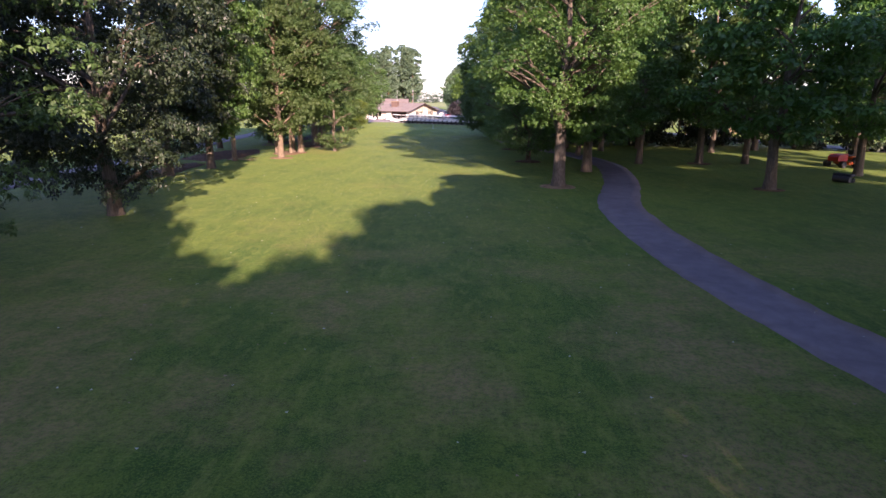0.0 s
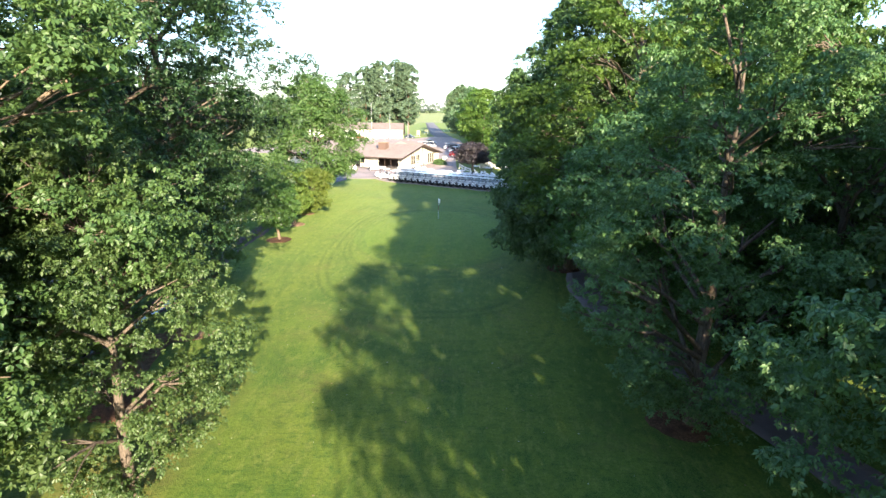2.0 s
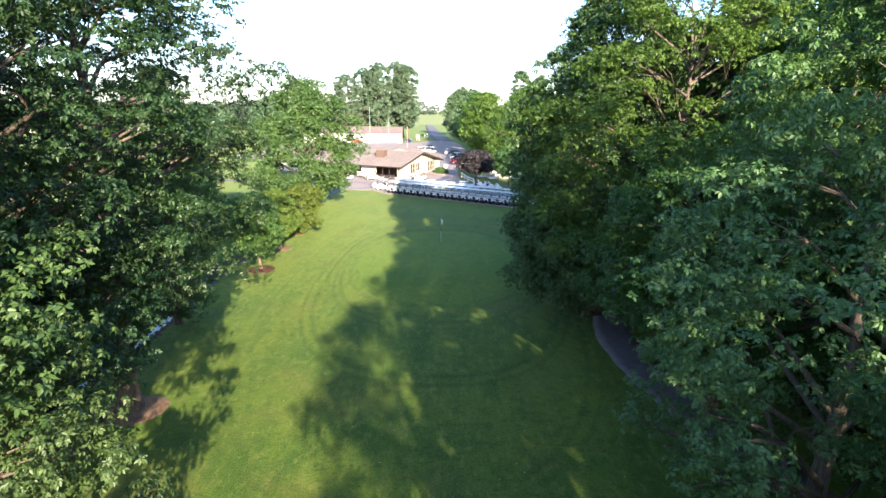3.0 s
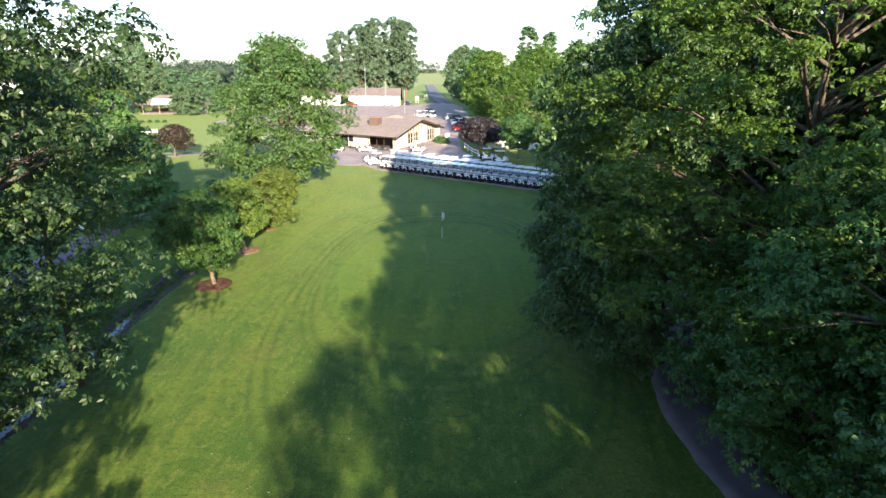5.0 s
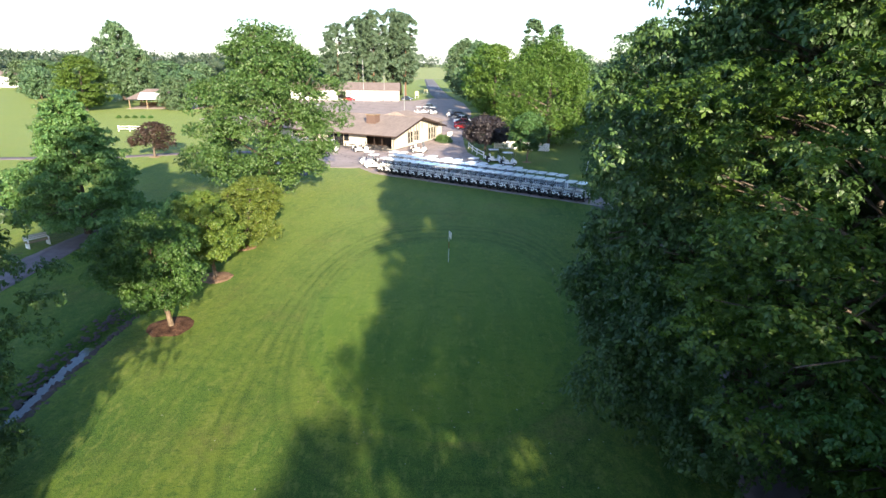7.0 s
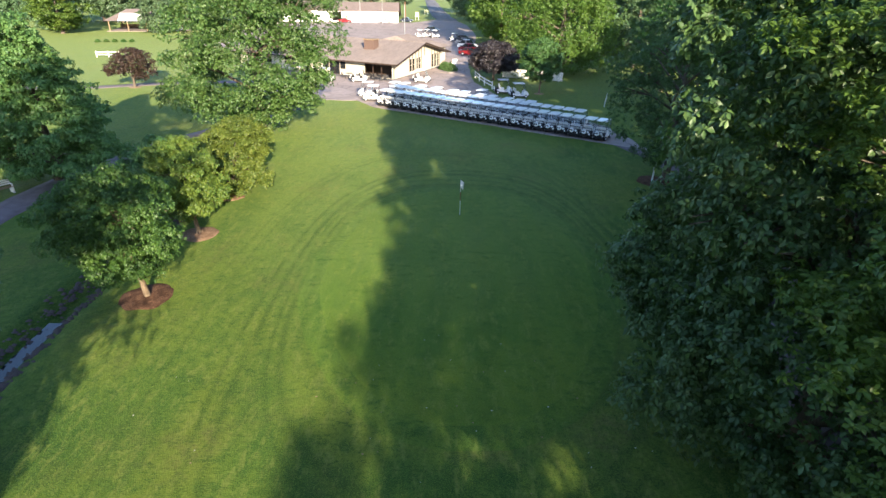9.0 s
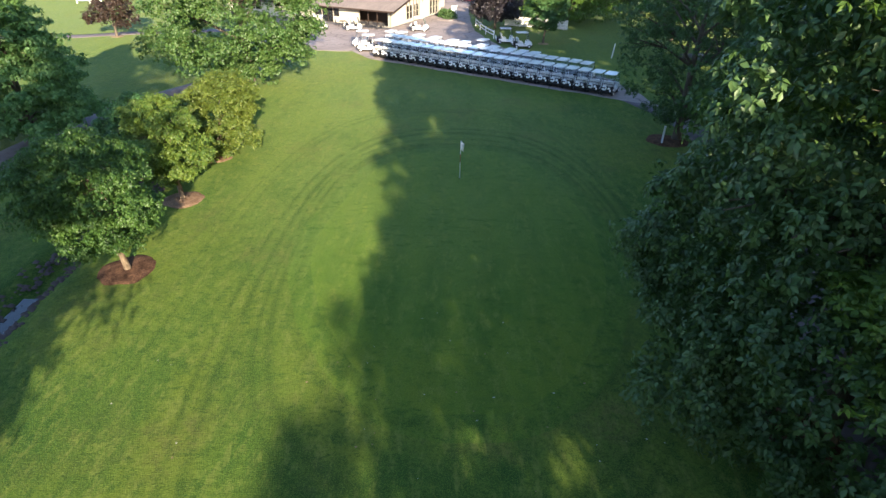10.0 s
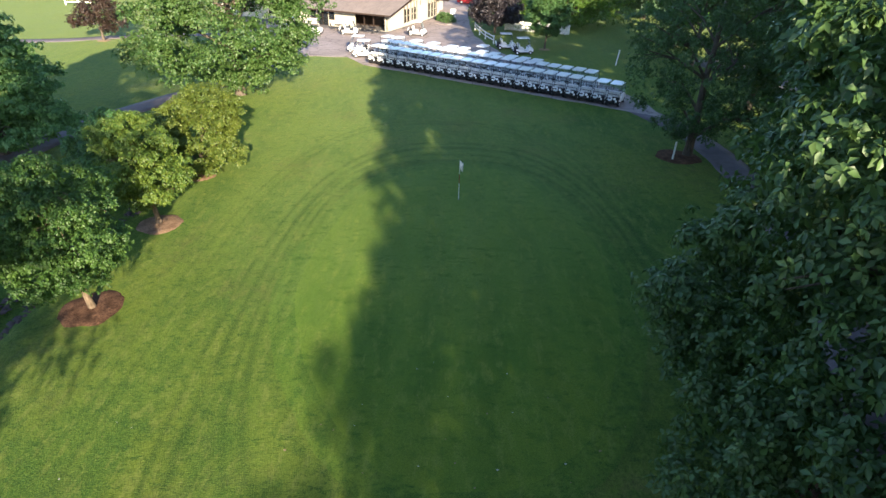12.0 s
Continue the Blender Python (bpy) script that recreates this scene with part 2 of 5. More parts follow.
def shingle_mat(name, c):
    k = Mat(name, 0.9, 0.0, 0.2)
    loc = k.local()
    br = k.node("ShaderNodeTexBrick", Scale=1.0)
    br.inputs["Brick Width"].default_value, br.inputs["Row Height"].default_value = 0.9, 0.28
    br.inputs["Mortar Size"].default_value = 0.012
    br.inputs["Color1"].default_value = (*c, 1)
    br.inputs["Color2"].default_value = (*(v * 0.8 for v in c), 1)
    br.inputs["Mortar"].default_value = (*(v * 0.5 for v in c), 1)
    k.link(loc, br.inputs["Vector"])
    col = k.mix(k.math("MULTIPLY", k.smooth(k.noise(0.35, 4, 0.6, loc), 0.4, 0.7), 0.4), br.outputs["Color"], tuple(v * 1.25 for v in c))
    col = k.mix(k.math("MULTIPLY", k.noise(9, 3, 0.7, loc), 0.4), col, tuple(v * 0.65 for v in c))
    k.colour(col)
    k.bump(br.outputs["Fac"], 0.4, -0.01)
    return k.m


SHINGLE = shingle_mat("brown_shingle", (0.272, 0.221, 0.187))
SHINGLE_FAR = shingle_mat("grey_brown_shingle", (0.211, 0.17, 0.153))


def glass_mat(name, tint, rough=0.04):
    k = Mat(name, rough, 0.0, 0.5)
    k.b.inputs["Base Color"].default_value = (*tint, 1)
    k.b.inputs["Transmission Weight"].default_value = 0.9
    k.b.inputs["IOR"].default_value = 1.45
    return k.m


GLASS = glass_mat("window_glass", (0.16, 0.18, 0.19))
SCREEN = glass_mat("windshield_plastic", (0.80, 0.86, 0.9), 0.06)
CARGLASS = plain("car_glass", (0.02, 0.025, 0.03), 0.06, vary=0.05, spec=0.6)


def water_mat():
    k = Mat("ditch_water", 0.08, 0.0, 0.5)
    k.colour(k.mix(k.noise(1.1, 3), (0.012, 0.016, 0.02), (0.03, 0.03, 0.028)))
    k.bump(k.noise(6.0, 3), 0.15, 0.02)
    return k.m


WATER = water_mat()


def bark_mat(name, c):
    k = Mat(name, 0.95, 0.0, 0.1)
    loc = k.local()
    mp = k.t.nodes.new("ShaderNodeMapping")
    mp.inputs["Scale"].default_value = (1, 1, 0.18)
    k.link(loc, mp.inputs["Vector"])
    ridge = k.noise(16, 4, 0.7, mp.outputs[0])
    col = k.mix(k.smooth(ridge, 0.35, 0.65), tuple(v * 0.45 for v in c), c)
    col = k.mix(k.math("MULTIPLY", k.noise(1.3, 3, 0.6, loc), 0.4), col, tuple(v * 0.7 for v in c))
    k.colour(col)
    k.bump(ridge, 0.8, 0.04)
    return k.m


BARK = bark_mat("grey_bark", (0.163, 0.133, 0.102))
BARK_PALE = bark_mat("pale_bark", (0.224, 0.17, 0.116))
BARK_RED = bark_mat("reddish_bark", (0.224, 0.136, 0.0884))


def leaf_mat(name, stops, trans=0.38, vary=0.16):
    """Leaves that differ one from another and from tree to tree, with light shining through."""
    k = Mat(name, 0.46, 0.0, 0.42)
    geo = k.t.nodes.new("ShaderNodeNewGeometry")
    info = k.t.nodes.new("ShaderNodeObjectInfo")
    col = k.ramp(geo.outputs["Random Per Island"], stops)
    clump = k.noise(0.55, 2, 0.5)
    mean = tuple(sum(c[i] for _, c in stops) / len(stops) for i in range(3))
    col = k.mix(k.math("MULTIPLY", k.smooth(clump, 0.4, 0.7), 0.45), col, (mean[0] * 1.35, mean[1] * 1.22, mean[2] * 0.9))
    hsv = k.t.nodes.new("ShaderNodeHueSaturation")
    k.link(col, hsv.inputs["Color"])
    k.link(k.math("MULTIPLY_ADD", info.outputs["Random"], 0.03, 0.485), hsv.inputs["Hue"])
    k.link(k.math("MULTIPLY_ADD", info.outputs["Random"], vary, 1.0 - vary * 0.5), hsv.inputs["Value"])
    k.colour(hsv.outputs[0])
    tr = k.t.nodes.new("ShaderNodeBsdfTranslucent")
    warm = k.mix(0.55, hsv.outputs[0], tuple(v * 1.9 for v in (mean[0] * 1.1, mean[1], mean[2] * 0.6)))
    k.link(warm, tr.inputs["Color"])
    ms = k.t.nodes.new("ShaderNodeMixShader")
    ms.inputs[0].default_value = trans
    k.link(k.b.outputs[0], ms.inputs[1])
    k.link(tr.outputs[0], ms.inputs[2])
    k.link(ms.outputs[0], k.t.nodes["Material Output"].inputs["Surface"])
    return k.m


LEAF_OAK = leaf_mat("oak_leaf", [(0.0, (0.038, 0.076, 0.0215)), (0.5, (0.064, 0.112, 0.032)), (1.0, (0.106, 0.165, 0.051))], 0.40)
LEAF_MAPLE = leaf_mat("maple_leaf", [(0.0, (0.034, 0.087, 0.0204)), (0.55, (0.0598, 0.136, 0.0279)), (1.0, (0.102, 0.19, 0.0394))], 0.36)
LEAF_ASH = leaf_mat("ash_leaf", [(0.0, (0.03, 0.085, 0.018)), (0.5, (0.06, 0.138, 0.03)), (1.0, (0.122, 0.2, 0.06))], 0.34)
LEAF_BRIGHT = leaf_mat("bright_leaf", [(0.0, (0.049, 0.106, 0.015)), (0.5, (0.0816, 0.155, 0.0245)), (1.0, (0.122, 0.204, 0.0367))])
LEAF_YELLOW = leaf_mat("yellowing_leaf", [(0.0, (0.05, 0.1, 0.018)), (0.5, (0.095, 0.165, 0.028)), (1.0, (0.19, 0.245, 0.04))])
LEAF_FIR = leaf_mat("soft_maple_leaf", [(0.0, (0.054, 0.142, 0.044)), (0.5, (0.098, 0.210, 0.060)), (1.0, (0.155, 0.275, 0.084))])
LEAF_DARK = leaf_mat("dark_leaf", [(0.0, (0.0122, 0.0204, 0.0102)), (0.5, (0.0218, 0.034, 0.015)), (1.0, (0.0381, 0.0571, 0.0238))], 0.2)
# paler and bluer than LEAF_OAK: skylight on shaded crowns put into the colour
LEAF_PALE_SKYLIT = leaf_mat("pale_skylit_leaf", [(0.0, (0.046, 0.108, 0.034)), (0.5, (0.078, 0.16, 0.05)), (1.0, (0.126, 0.215, 0.076))], 0.34)
# distance haze of the far belts, put into the leaf colour
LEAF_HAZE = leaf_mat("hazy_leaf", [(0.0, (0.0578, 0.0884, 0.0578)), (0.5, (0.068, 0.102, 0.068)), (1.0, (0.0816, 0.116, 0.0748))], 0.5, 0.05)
# bluer, less translucent than LEAF_MAPLE: shade on maple and low oak in the colour
LEAF_DEEP_SHADE = leaf_mat("deep_green_shade_leaf", [(0.0, (0.034, 0.08, 0.022)), (0.5, (0.056, 0.125, 0.034)), (1.0, (0.1, 0.19, 0.06))], 0.22)
# oak leaf darkened, with the shade on the oak_high crowns put into its colour
LEAF_SHADED_OAK = leaf_mat("shaded_oak_leaf", [(0.0, (0.014, 0.036, 0.011)), (0.5, (0.025, 0.059, 0.018)), (1.0, (0.045, 0.092, 0.028))], 0.28)
LEAF_PLUM = leaf_mat("plum_leaf", [(0.0, (0.017, 0.0109, 0.00816)), (0.5, (0.034, 0.0197, 0.0136)), (1.0, (0.0578, 0.034, 0.0218))], 0.12)
LEAF_DARKPLUM = leaf_mat("dark_plum_leaf", [(0.0, (0.015, 0.0135, 0.018)), (0.5, (0.028, 0.024, 0.029)), (1.0, (0.046, 0.04, 0.044))], 0.1)
LEAF_PINE = leaf_mat("pine_needle", [(0.0, (0.058, 0.1, 0.056)), (0.5, (0.084, 0.132, 0.076)), (1.0, (0.115, 0.168, 0.098))], 0.25)
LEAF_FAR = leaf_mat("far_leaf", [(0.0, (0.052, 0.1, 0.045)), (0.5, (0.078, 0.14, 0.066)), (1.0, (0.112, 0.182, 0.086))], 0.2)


# ---------------- mesh helpers ----------------
def mesh_of(name, verts, faces, mat, smooth=False):
    me = bpy.data.meshes.new(name)
    me.from_pydata([tuple(v) for v in verts], [], faces)
    me.materials.append(mat)
    if smooth:
        me.polygons.foreach_set("use_smooth", [True] * len(me.polygons))
    me.update()
    return me


def mesh_fast(name, verts, tris, mat):
    """A triangle mesh straight from arrays."""
    me = bpy.data.meshes.new(name)
    v, f = np.asarray(verts, np.float32), np.asarray(tris, np.int32)
    me.vertices.add(len(v))
    me.vertices.foreach_set("co", v.ravel())
    me.loops.add(f.size)
    me.loops.foreach_set("vertex_index", f.ravel())
    me.polygons.add(len(f))
    me.polygons.foreach_set("loop_start", np.arange(0, f.size, 3, dtype=np.int32))
    me.materials.append(mat)
    me.update(calc_edges=True)
    return me


def bm_mesh(name, bm, mat, smooth=False):
    me = bpy.data.meshes.new(name)
    bmesh.ops.recalc_face_normals(bm, faces=bm.faces)
    bm.to_mesh(me)
    bm.free()
    me.materials.append(mat)
    if smooth:
        me.polygons.foreach_set("use_smooth", [True] * len(me.polygons))
    return me


def part(name, data, material, parent, label="", smooth=False):
    """Links a bmesh or a mesh as one object under a thing or a part."""
    me = data if isinstance(data, bpy.types.Mesh) else bm_mesh(name, data, material, smooth)
    ob = new(name, me)
    if parent is not None:
        ob.parent = parent
    return tagged(ob, label)


def thing(name, label, category, m=None, group="", kind=""):
    ob = new(name)
    if m is not None:
        ob.matrix_world = m
    return tagged(ob, label, category, group, kind)


def box(bm, lo, hi, bevel=0.0, m=None):
    r = bmesh.ops.create_cube(bm, size=1.0)
    c, s = (Vector(lo) + Vector(hi)) / 2, Vector(hi) - Vector(lo)
    for v in r["verts"]:
        v.co = Vector((v.co.x * s.x, v.co.y * s.y, v.co.z * s.z)) + c
    if bevel:
        es = {e for v in r["verts"] for e in v.link_edges}
        out = bmesh.ops.bevel(bm, geom=list(es), offset=bevel, segments=2, affect="EDGES", profile=0.6)
        vs = out["verts"]
    else:
        vs = r["verts"]
    if m is not None:
        for v in set(vs) | {v for v in r["verts"] if v.is_valid}:
            v.co = m @ v.co
    return bm


def boxes(*items, bevel=0.0):
    bm = bmesh.new()
    for lo, hi in items:
        box(bm, lo, hi, bevel)
    return bm


def rod(bm, a, b, r0, r1=None, sides=8):
    a, b = Vector(a), Vector(b)
    d = b - a
    q = Matrix.Translation((a + b) / 2) @ d.to_track_quat("Z", "Y").to_matrix().to_4x4()
    bmesh.ops.create_cone(bm, cap_ends=True, segments=sides, radius1=r0, radius2=r0 if r1 is None else r1, depth=d.length, matrix=q)
    return bm


def prism(profile, half, bevel=0.0):
    """A (y, z) profile drawn across x from -half to half."""
    bm = bmesh.new()
    lo = [bm.verts.new((-half, y, z)) for y, z in profile]
    hi = [bm.verts.new((half, y, z)) for y, z in profile]
    n = len(profile)
    bm.faces.new(lo)
    bm.faces.new(hi[::-1])
    for i in range(n):
        bm.faces.new((lo[i], hi[i], hi[(i + 1) % n], lo[(i + 1) % n]))
    if bevel:
        bmesh.ops.bevel(bm, geom=bm.edges[:], offset=bevel, segments=2, affect="EDGES", profile=0.6)
    return bm


def tube_data(points, radii, sides, verts, faces):
    """Adds a tapered tube along points to the lists."""
    base = len(verts)
    n = len(points)
    for i, (p, r) in enumerate(zip(points, radii)):
        d = (points[min(i + 1, n - 1)] - points[max(i - 1, 0)]).normalized()
        a = d.orthogonal().normalized() if abs(d.z) < 0.9 else Vector((1, 0, 0))
        b = d.cross(a).normalized()
        a = b.cross(d)
        for s in range(sides):
            t = 2 * math.pi * s / sides
            verts.append(p + (a * math.cos(t) + b * math.sin(t)) * r)
    for i in range(n - 1):
        for s in range(sides):
            s2 = (s + 1) % sides
            faces.append((base + i * sides + s, base + i * sides + s2, base + (i + 1) * sides + s2, base + (i + 1) * sides + s))


# ---------------- ground ----------------
def ditch_x(y):
    return -20.0 - 0.045 * max(0.0, y - 92) ** 1.0 - 0.35 * math.sin(y * 0.21)


def ditch_depth(x, y):
    along = min(1.0, max(0.0, (y - 70) / 6)) * min(1.0, max(0.0, (109 - y) / 6))
    d = abs(x - ditch_x(y))
    return along * max(0.0, 1 - d / 1.3) ** 1.3 * 0.55


GREEN_C, GREEN_A, GREEN_B = (-2.4, 103.6), 7.1, 12.0


def green_rise(x, y):
    d = math.hypot((x - GREEN_C[0]) / (GREEN_A + 4), (y - GREEN_C[1]) / (GREEN_B + 4))
    return 0.0 if d >= 1 else 0.18 * (0.5 + 0.5 * math.cos(math.pi * d))


def lie(x, y):
    """The ground's height."""
    roll = 0.05 * noise.noise((x * 0.045, y * 0.045, 0.3)) * min(1.0, max(0.0, (130 - y) / 20)) if -60 < x < 60 and -40 < y < 130 else 0.0
    return roll + green_rise(x, y) - ditch_depth(x, y)


def axis(stops):
    out = []
    for (a, step), (b, _) in zip(stops, stops[1:]):
        n = max(1, round((b - a) / step))
        out += [a + (b - a) * i / n for i in range(n)]
    return out + [stops[-1][0]]


def ground():
    xs = axis([(-2500, 600), (-700, 160), (-220, 40), (-60, 2.0), (-23, 0.3), (-18.5, 1.5), (60, 40), (220, 160), (700, 600), (2500, 1)])
    ys = axis([(-1500, 400), (-300, 60), (-60, 3), (70, 1.0), (130, 8), (220, 60), (700, 300), (3200, 1)])
    verts = [(x, y, lie(x, y)) for y in ys for x in xs]
    w = len(xs)
    faces = [(j * w + i, j * w + i + 1, (j + 1) * w + i + 1, (j + 1) * w + i) for j in range(len(ys) - 1) for i in range(w - 1)]
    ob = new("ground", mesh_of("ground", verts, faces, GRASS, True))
    tagged(ob, "rolling golf course lawn of green grass with dry patches", "lawn", kind="structure")


def sheet(name, outline, z, mat, label, category, wobble=0.0, step=1.5):
    """A flat piece of ground laid over the lawn, within a closed outline."""
    pts = []
    for i, (x0, y0) in enumerate(outline):
        x1, y1 = outline[(i + 1) % len(outline)]
        n = max(1, int(math.hypot(x1 - x0, y1 - y0) / step))
        for j in range(n):
            x, y = x0 + (x1 - x0) * j / n, y0 + (y1 - y0) * j / n
            pts.append((x + wobble * noise.noise((x * 0.9, y * 0.9, 1.7)), y + wobble * noise.noise((x * 0.9, y * 0.9, 5.1)), z))
    bm = bmesh.new()
    f = bm.faces.new([bm.verts.new(p) for p in pts])
    r = bmesh.ops.extrude_face_region(bm, geom=[f])
    for v in r["geom"]:
        if isinstance(v, bmesh.types.BMVert):
            v.co.z -= 0.3
    ob = new(name, bm_mesh(name, bm, mat))
    return tagged(ob, label, category, kind="structure")


def smooth_line(pts, n=8):
    """A Catmull-Rom line through (x, y) points."""
    p = [Vector((*a, 0)) for a in pts]
    p = [p[0] * 2 - p[1]] + p + [p[-1] * 2 - p[-2]]
    out = []
    for i in range(1, len(p) - 2):
        for j in range(n):
            t = j / n
            a, b, c, d = p[i - 1:i + 3]
            out.append(0.5 * ((2 * b) + (c - a) * t + (2 * a - 5 * b + 4 * c - d) * t * t + (3 * b - a - 3 * c + d) * t ** 3))
    return out + [p[-2]]


def ribbon(name, pts, width, mat, lift, label, category, n=8, ragged=0.06, kind="structure"):
    """A strip that follows the ground along a line, with thickness and slightly ragged edges."""
    line = smooth_line(pts, n)
    verts, faces = [], []
    cols = 5
    for i, p in enumerate(line):
        d = (line[min(i + 1, len(line) - 1)] - line[max(i - 1, 0)]).normalized()
        side = Vector((d.y, -d.x, 0))
        for j in range(cols + 2):
            k = min(max(j - 1, 0), cols - 1)
            off = (k / (cols - 1) - 0.5) * width
            if k in (0, cols - 1):
                off += ragged * noise.noise((p.x * 1.1, p.y * 1.1, k * 7.0))
            q = p + side * off
            verts.append((q.x, q.y, lie(q.x, q.y) + (lift if 0 < j < cols + 1 else -0.1)))
    w = cols + 2
    for i in range(len(line) - 1):
        for j in range(w - 1):
            faces.append((i * w + j, i * w + j + 1, (i + 1) * w + j + 1, (i + 1) * w + j))
    ob = new(name, mesh_of(name, verts, faces, mat, True))
    return tagged(ob, label, category, kind=kind)


def blob_disc(name, x, y, rx, ry, mat, lift, label, category, seed=0.0, dome=0.06, ragged=0.18, kind="structure", rings=5, sides=40):
    verts, faces = [], []
    for i in range(rings + 1):
        f = i / rings
        for s in range(sides):
            a = 2 * math.pi * s / sides
            rad = 1 + ragged * noise.noise((math.cos(a) * 1.6 + seed, math.sin(a) * 1.6, seed * 3)) + 0.3 * ragged * noise.noise((math.cos(a) * 6 + seed, math.sin(a) * 6, 2.0))
            px, py = x + rx * f * rad * math.cos(a), y + ry * f * rad * math.sin(a)
            edge = -0.08 if i == rings else lift + dome * (1 - f * f)
            verts.append((px, py, lie(px, py) + edge))
    for i in range(rings):
        for s in range(sides):
            t = (s + 1) % sides
            faces.append((i * sides + s, i * sides + t, (i + 1) * sides + t, (i + 1) * sides + s))
    ob = new(name, mesh_of(name, verts, faces, mat, True))
    return tagged(ob, label, category, kind=kind)


ground()
blob_disc("fringe", *GREEN_C, GREEN_A + 2.1, GREEN_B + 2.7, FRINGE, 0.024, "darker mown collar round the putting green", "fringe", 0.4, 0.0, 0.05, rings=6, sides=72)
blob_disc("putting_green", *GREEN_C, GREEN_A + 0.75, GREEN_B + 1.2, GREEN, 0.04, "smooth oval putting green with faint mowing stripes", "putting green", 0.4, 0.0, 0.05, rings=8, sides=72)
ribbon("cart_path_east", [(16, -30), (13.8, -10), (12.2, 8), (11.1, 15), (10.35, 20), (10.1, 25), (10.25, 30), (10.9, 34.5), (12.2, 38.6), (13.5, 43), (14.6, 48), (15.3, 53), (14.8, 60), (12.6, 68), (10.4, 76), (9.0, 82), (8.75, 86.5), (9.6, 90.5),
                          (11.2, 94.3), (13.4, 100.5), (15.2, 108), (16.1, 117), (15.4, 124), (13.6, 129), (12.6, 134)], 2.35, PATHTAR, 0.02, "narrow winding asphalt cart path, purplish grey", "cart path", 8, 0.14)
ribbon("cart_path_west", [(-24, -10), (-25.5, 20), (-26.4, 42), (-27.4, 58), (-29, 80), (-31, 103), (-31.4, 113), (-29.5, 123), (-25, 133), (-21.5, 142), (-20, 150)], 2.5, PATHTAR, 0.02,
       "asphalt cart path along the creek side of the trees", "cart path", 8, 0.14)
ribbon("cart_path_north", [(-110, 138), (-80, 146), (-53, 151.5), (-45, 155), (-36, 158), (-27, 159)], 2.2, PATHTAR, 0.02, "asphalt cart path across the far lawn", "cart path", 8, 0.14)
sheet("cart_yard", [(-32, 158), (-27, 149), (-23.5, 147.4), (-19.3, 146.8), (-14.6, 146.8), (-12.2, 143.2), (-4.0, 138.4), (6.0, 132.3), (12.2, 128.6), (15.2, 127.0), (15.0, 130.5), (13.4, 136), (9.5, 141.5),
                    (6.5, 146), (3.4, 151), (1.9, 156.5), (0.7, 162), (0.2, 170), (0.3, 185), (2.6, 209), (4.0, 240), (2.5, 275), (-1.5, 300), (-9, 300), (-16, 283), (-62, 278), (-62, 205), (-36, 192), (-34, 170)],
      0.03, ASPHALT, "worn cracked asphalt yard and car park round the clubhouse", "car park", 0.35)
ribbon("road", [(-4, 296), (-7.5, 330), (-12, 400), (-16.5, 480), (-21, 560)], 7.5, ROADTAR, 0.035, "straight asphalt drive leading away between trees", "road", 10, 0.3)
sheet("field", [(-400, 430), (-30, 430), (-27, 545), (-8, 545), (30, 400), (200, 420), (500, 600), (600, 1900), (-600, 1900), (-500, 700)], 0.05, FIELD, "pale green farm field beyond the course", "field", 3.0, 40)
ribbon("road", [(-600, 556), (-200, 560), (200, 562), (600, 560)], 7.0, ROADTAR, 0.08, "country road crossing beyond the drive", "road", 6, 0.2)


def ditch():
    ys = [72 + i * 1.0 for i in range(27)]
    verts, faces = [], []
    for y in ys:
        c = ditch_x(y)
        for o, z in ((-0.42, -0.40), (0.42, -0.40)):
            verts.append((c + o * (1 + 0.4 * noise.noise((y * 0.6, o, 2.2))), y, z))
    for i in range(len(ys) - 1):
        faces.append((2 * i, 2 * i + 1, 2 * i + 3, 2 * i + 2))
    tagged(new("ditch_water", mesh_of("ditch_water", verts, faces, WATER, True)), "shallow still water in a narrow ditch reflecting the sky", "water", kind="structure")
    rng = random.Random(5)
    v, f = [], []
    for _ in range(1500):
        y = rng.uniform(70, 109)
        o = rng.choice((-1, 1)) * abs(rng.gauss(0.55, 0.22))
        x = ditch_x(y) + o
        r = rng.uniform(0.05, 0.15)
        z = lie(x, y) + r * 0.2
        b = len(v)
        for dx, dy, dz in ((-1, -0.6, 0), (1, -0.7, 0), (0.9, 0.8, 0), (-0.8, 0.9, 0), (0.1, 0.1, 0.9)):
            v.append((x + dx * r * rng.uniform(0.7, 1.2), y + dy * r * rng.uniform(0.7, 1.2), z + dz * r))
        f += [(b, b + 1, b + 4), (b + 1, b + 2, b + 4), (b + 2, b + 3, b + 4), (b + 3, b, b + 4)]
    tagged(new("ditch_stones", mesh_fast("ditch_stones", v, f, STONE)), "brown stones and debris lining the ditch banks", "stones", kind="stuff")


ditch()


# ---------------- trees ----------------
def crown_profile(style, f):
    if style == "round":
        return math.sqrt(max(0.0, 1 - (2 * f ** 0.85 - 1) ** 2)) * 0.92 + 0.08
    if style == "egg":
        return math.sin(math.pi * min(1, f ** 0.7)) ** 0.6 if 0 < f < 1 else 0.05
    if style == "cone":
        return max(0.05, (1 - f) ** 0.75) * min(1.0, 0.45 + f * 5)
    if style == "dome":
        return min(1.0, 0.8 + f * 2.0) * (1 - f ** 1.7) ** 0.6
    if style == "tall":
        return math.sqrt(max(0.0, 1 - (2 * f - 1) ** 2)) * 0.9 + 0.1
    return 1.0


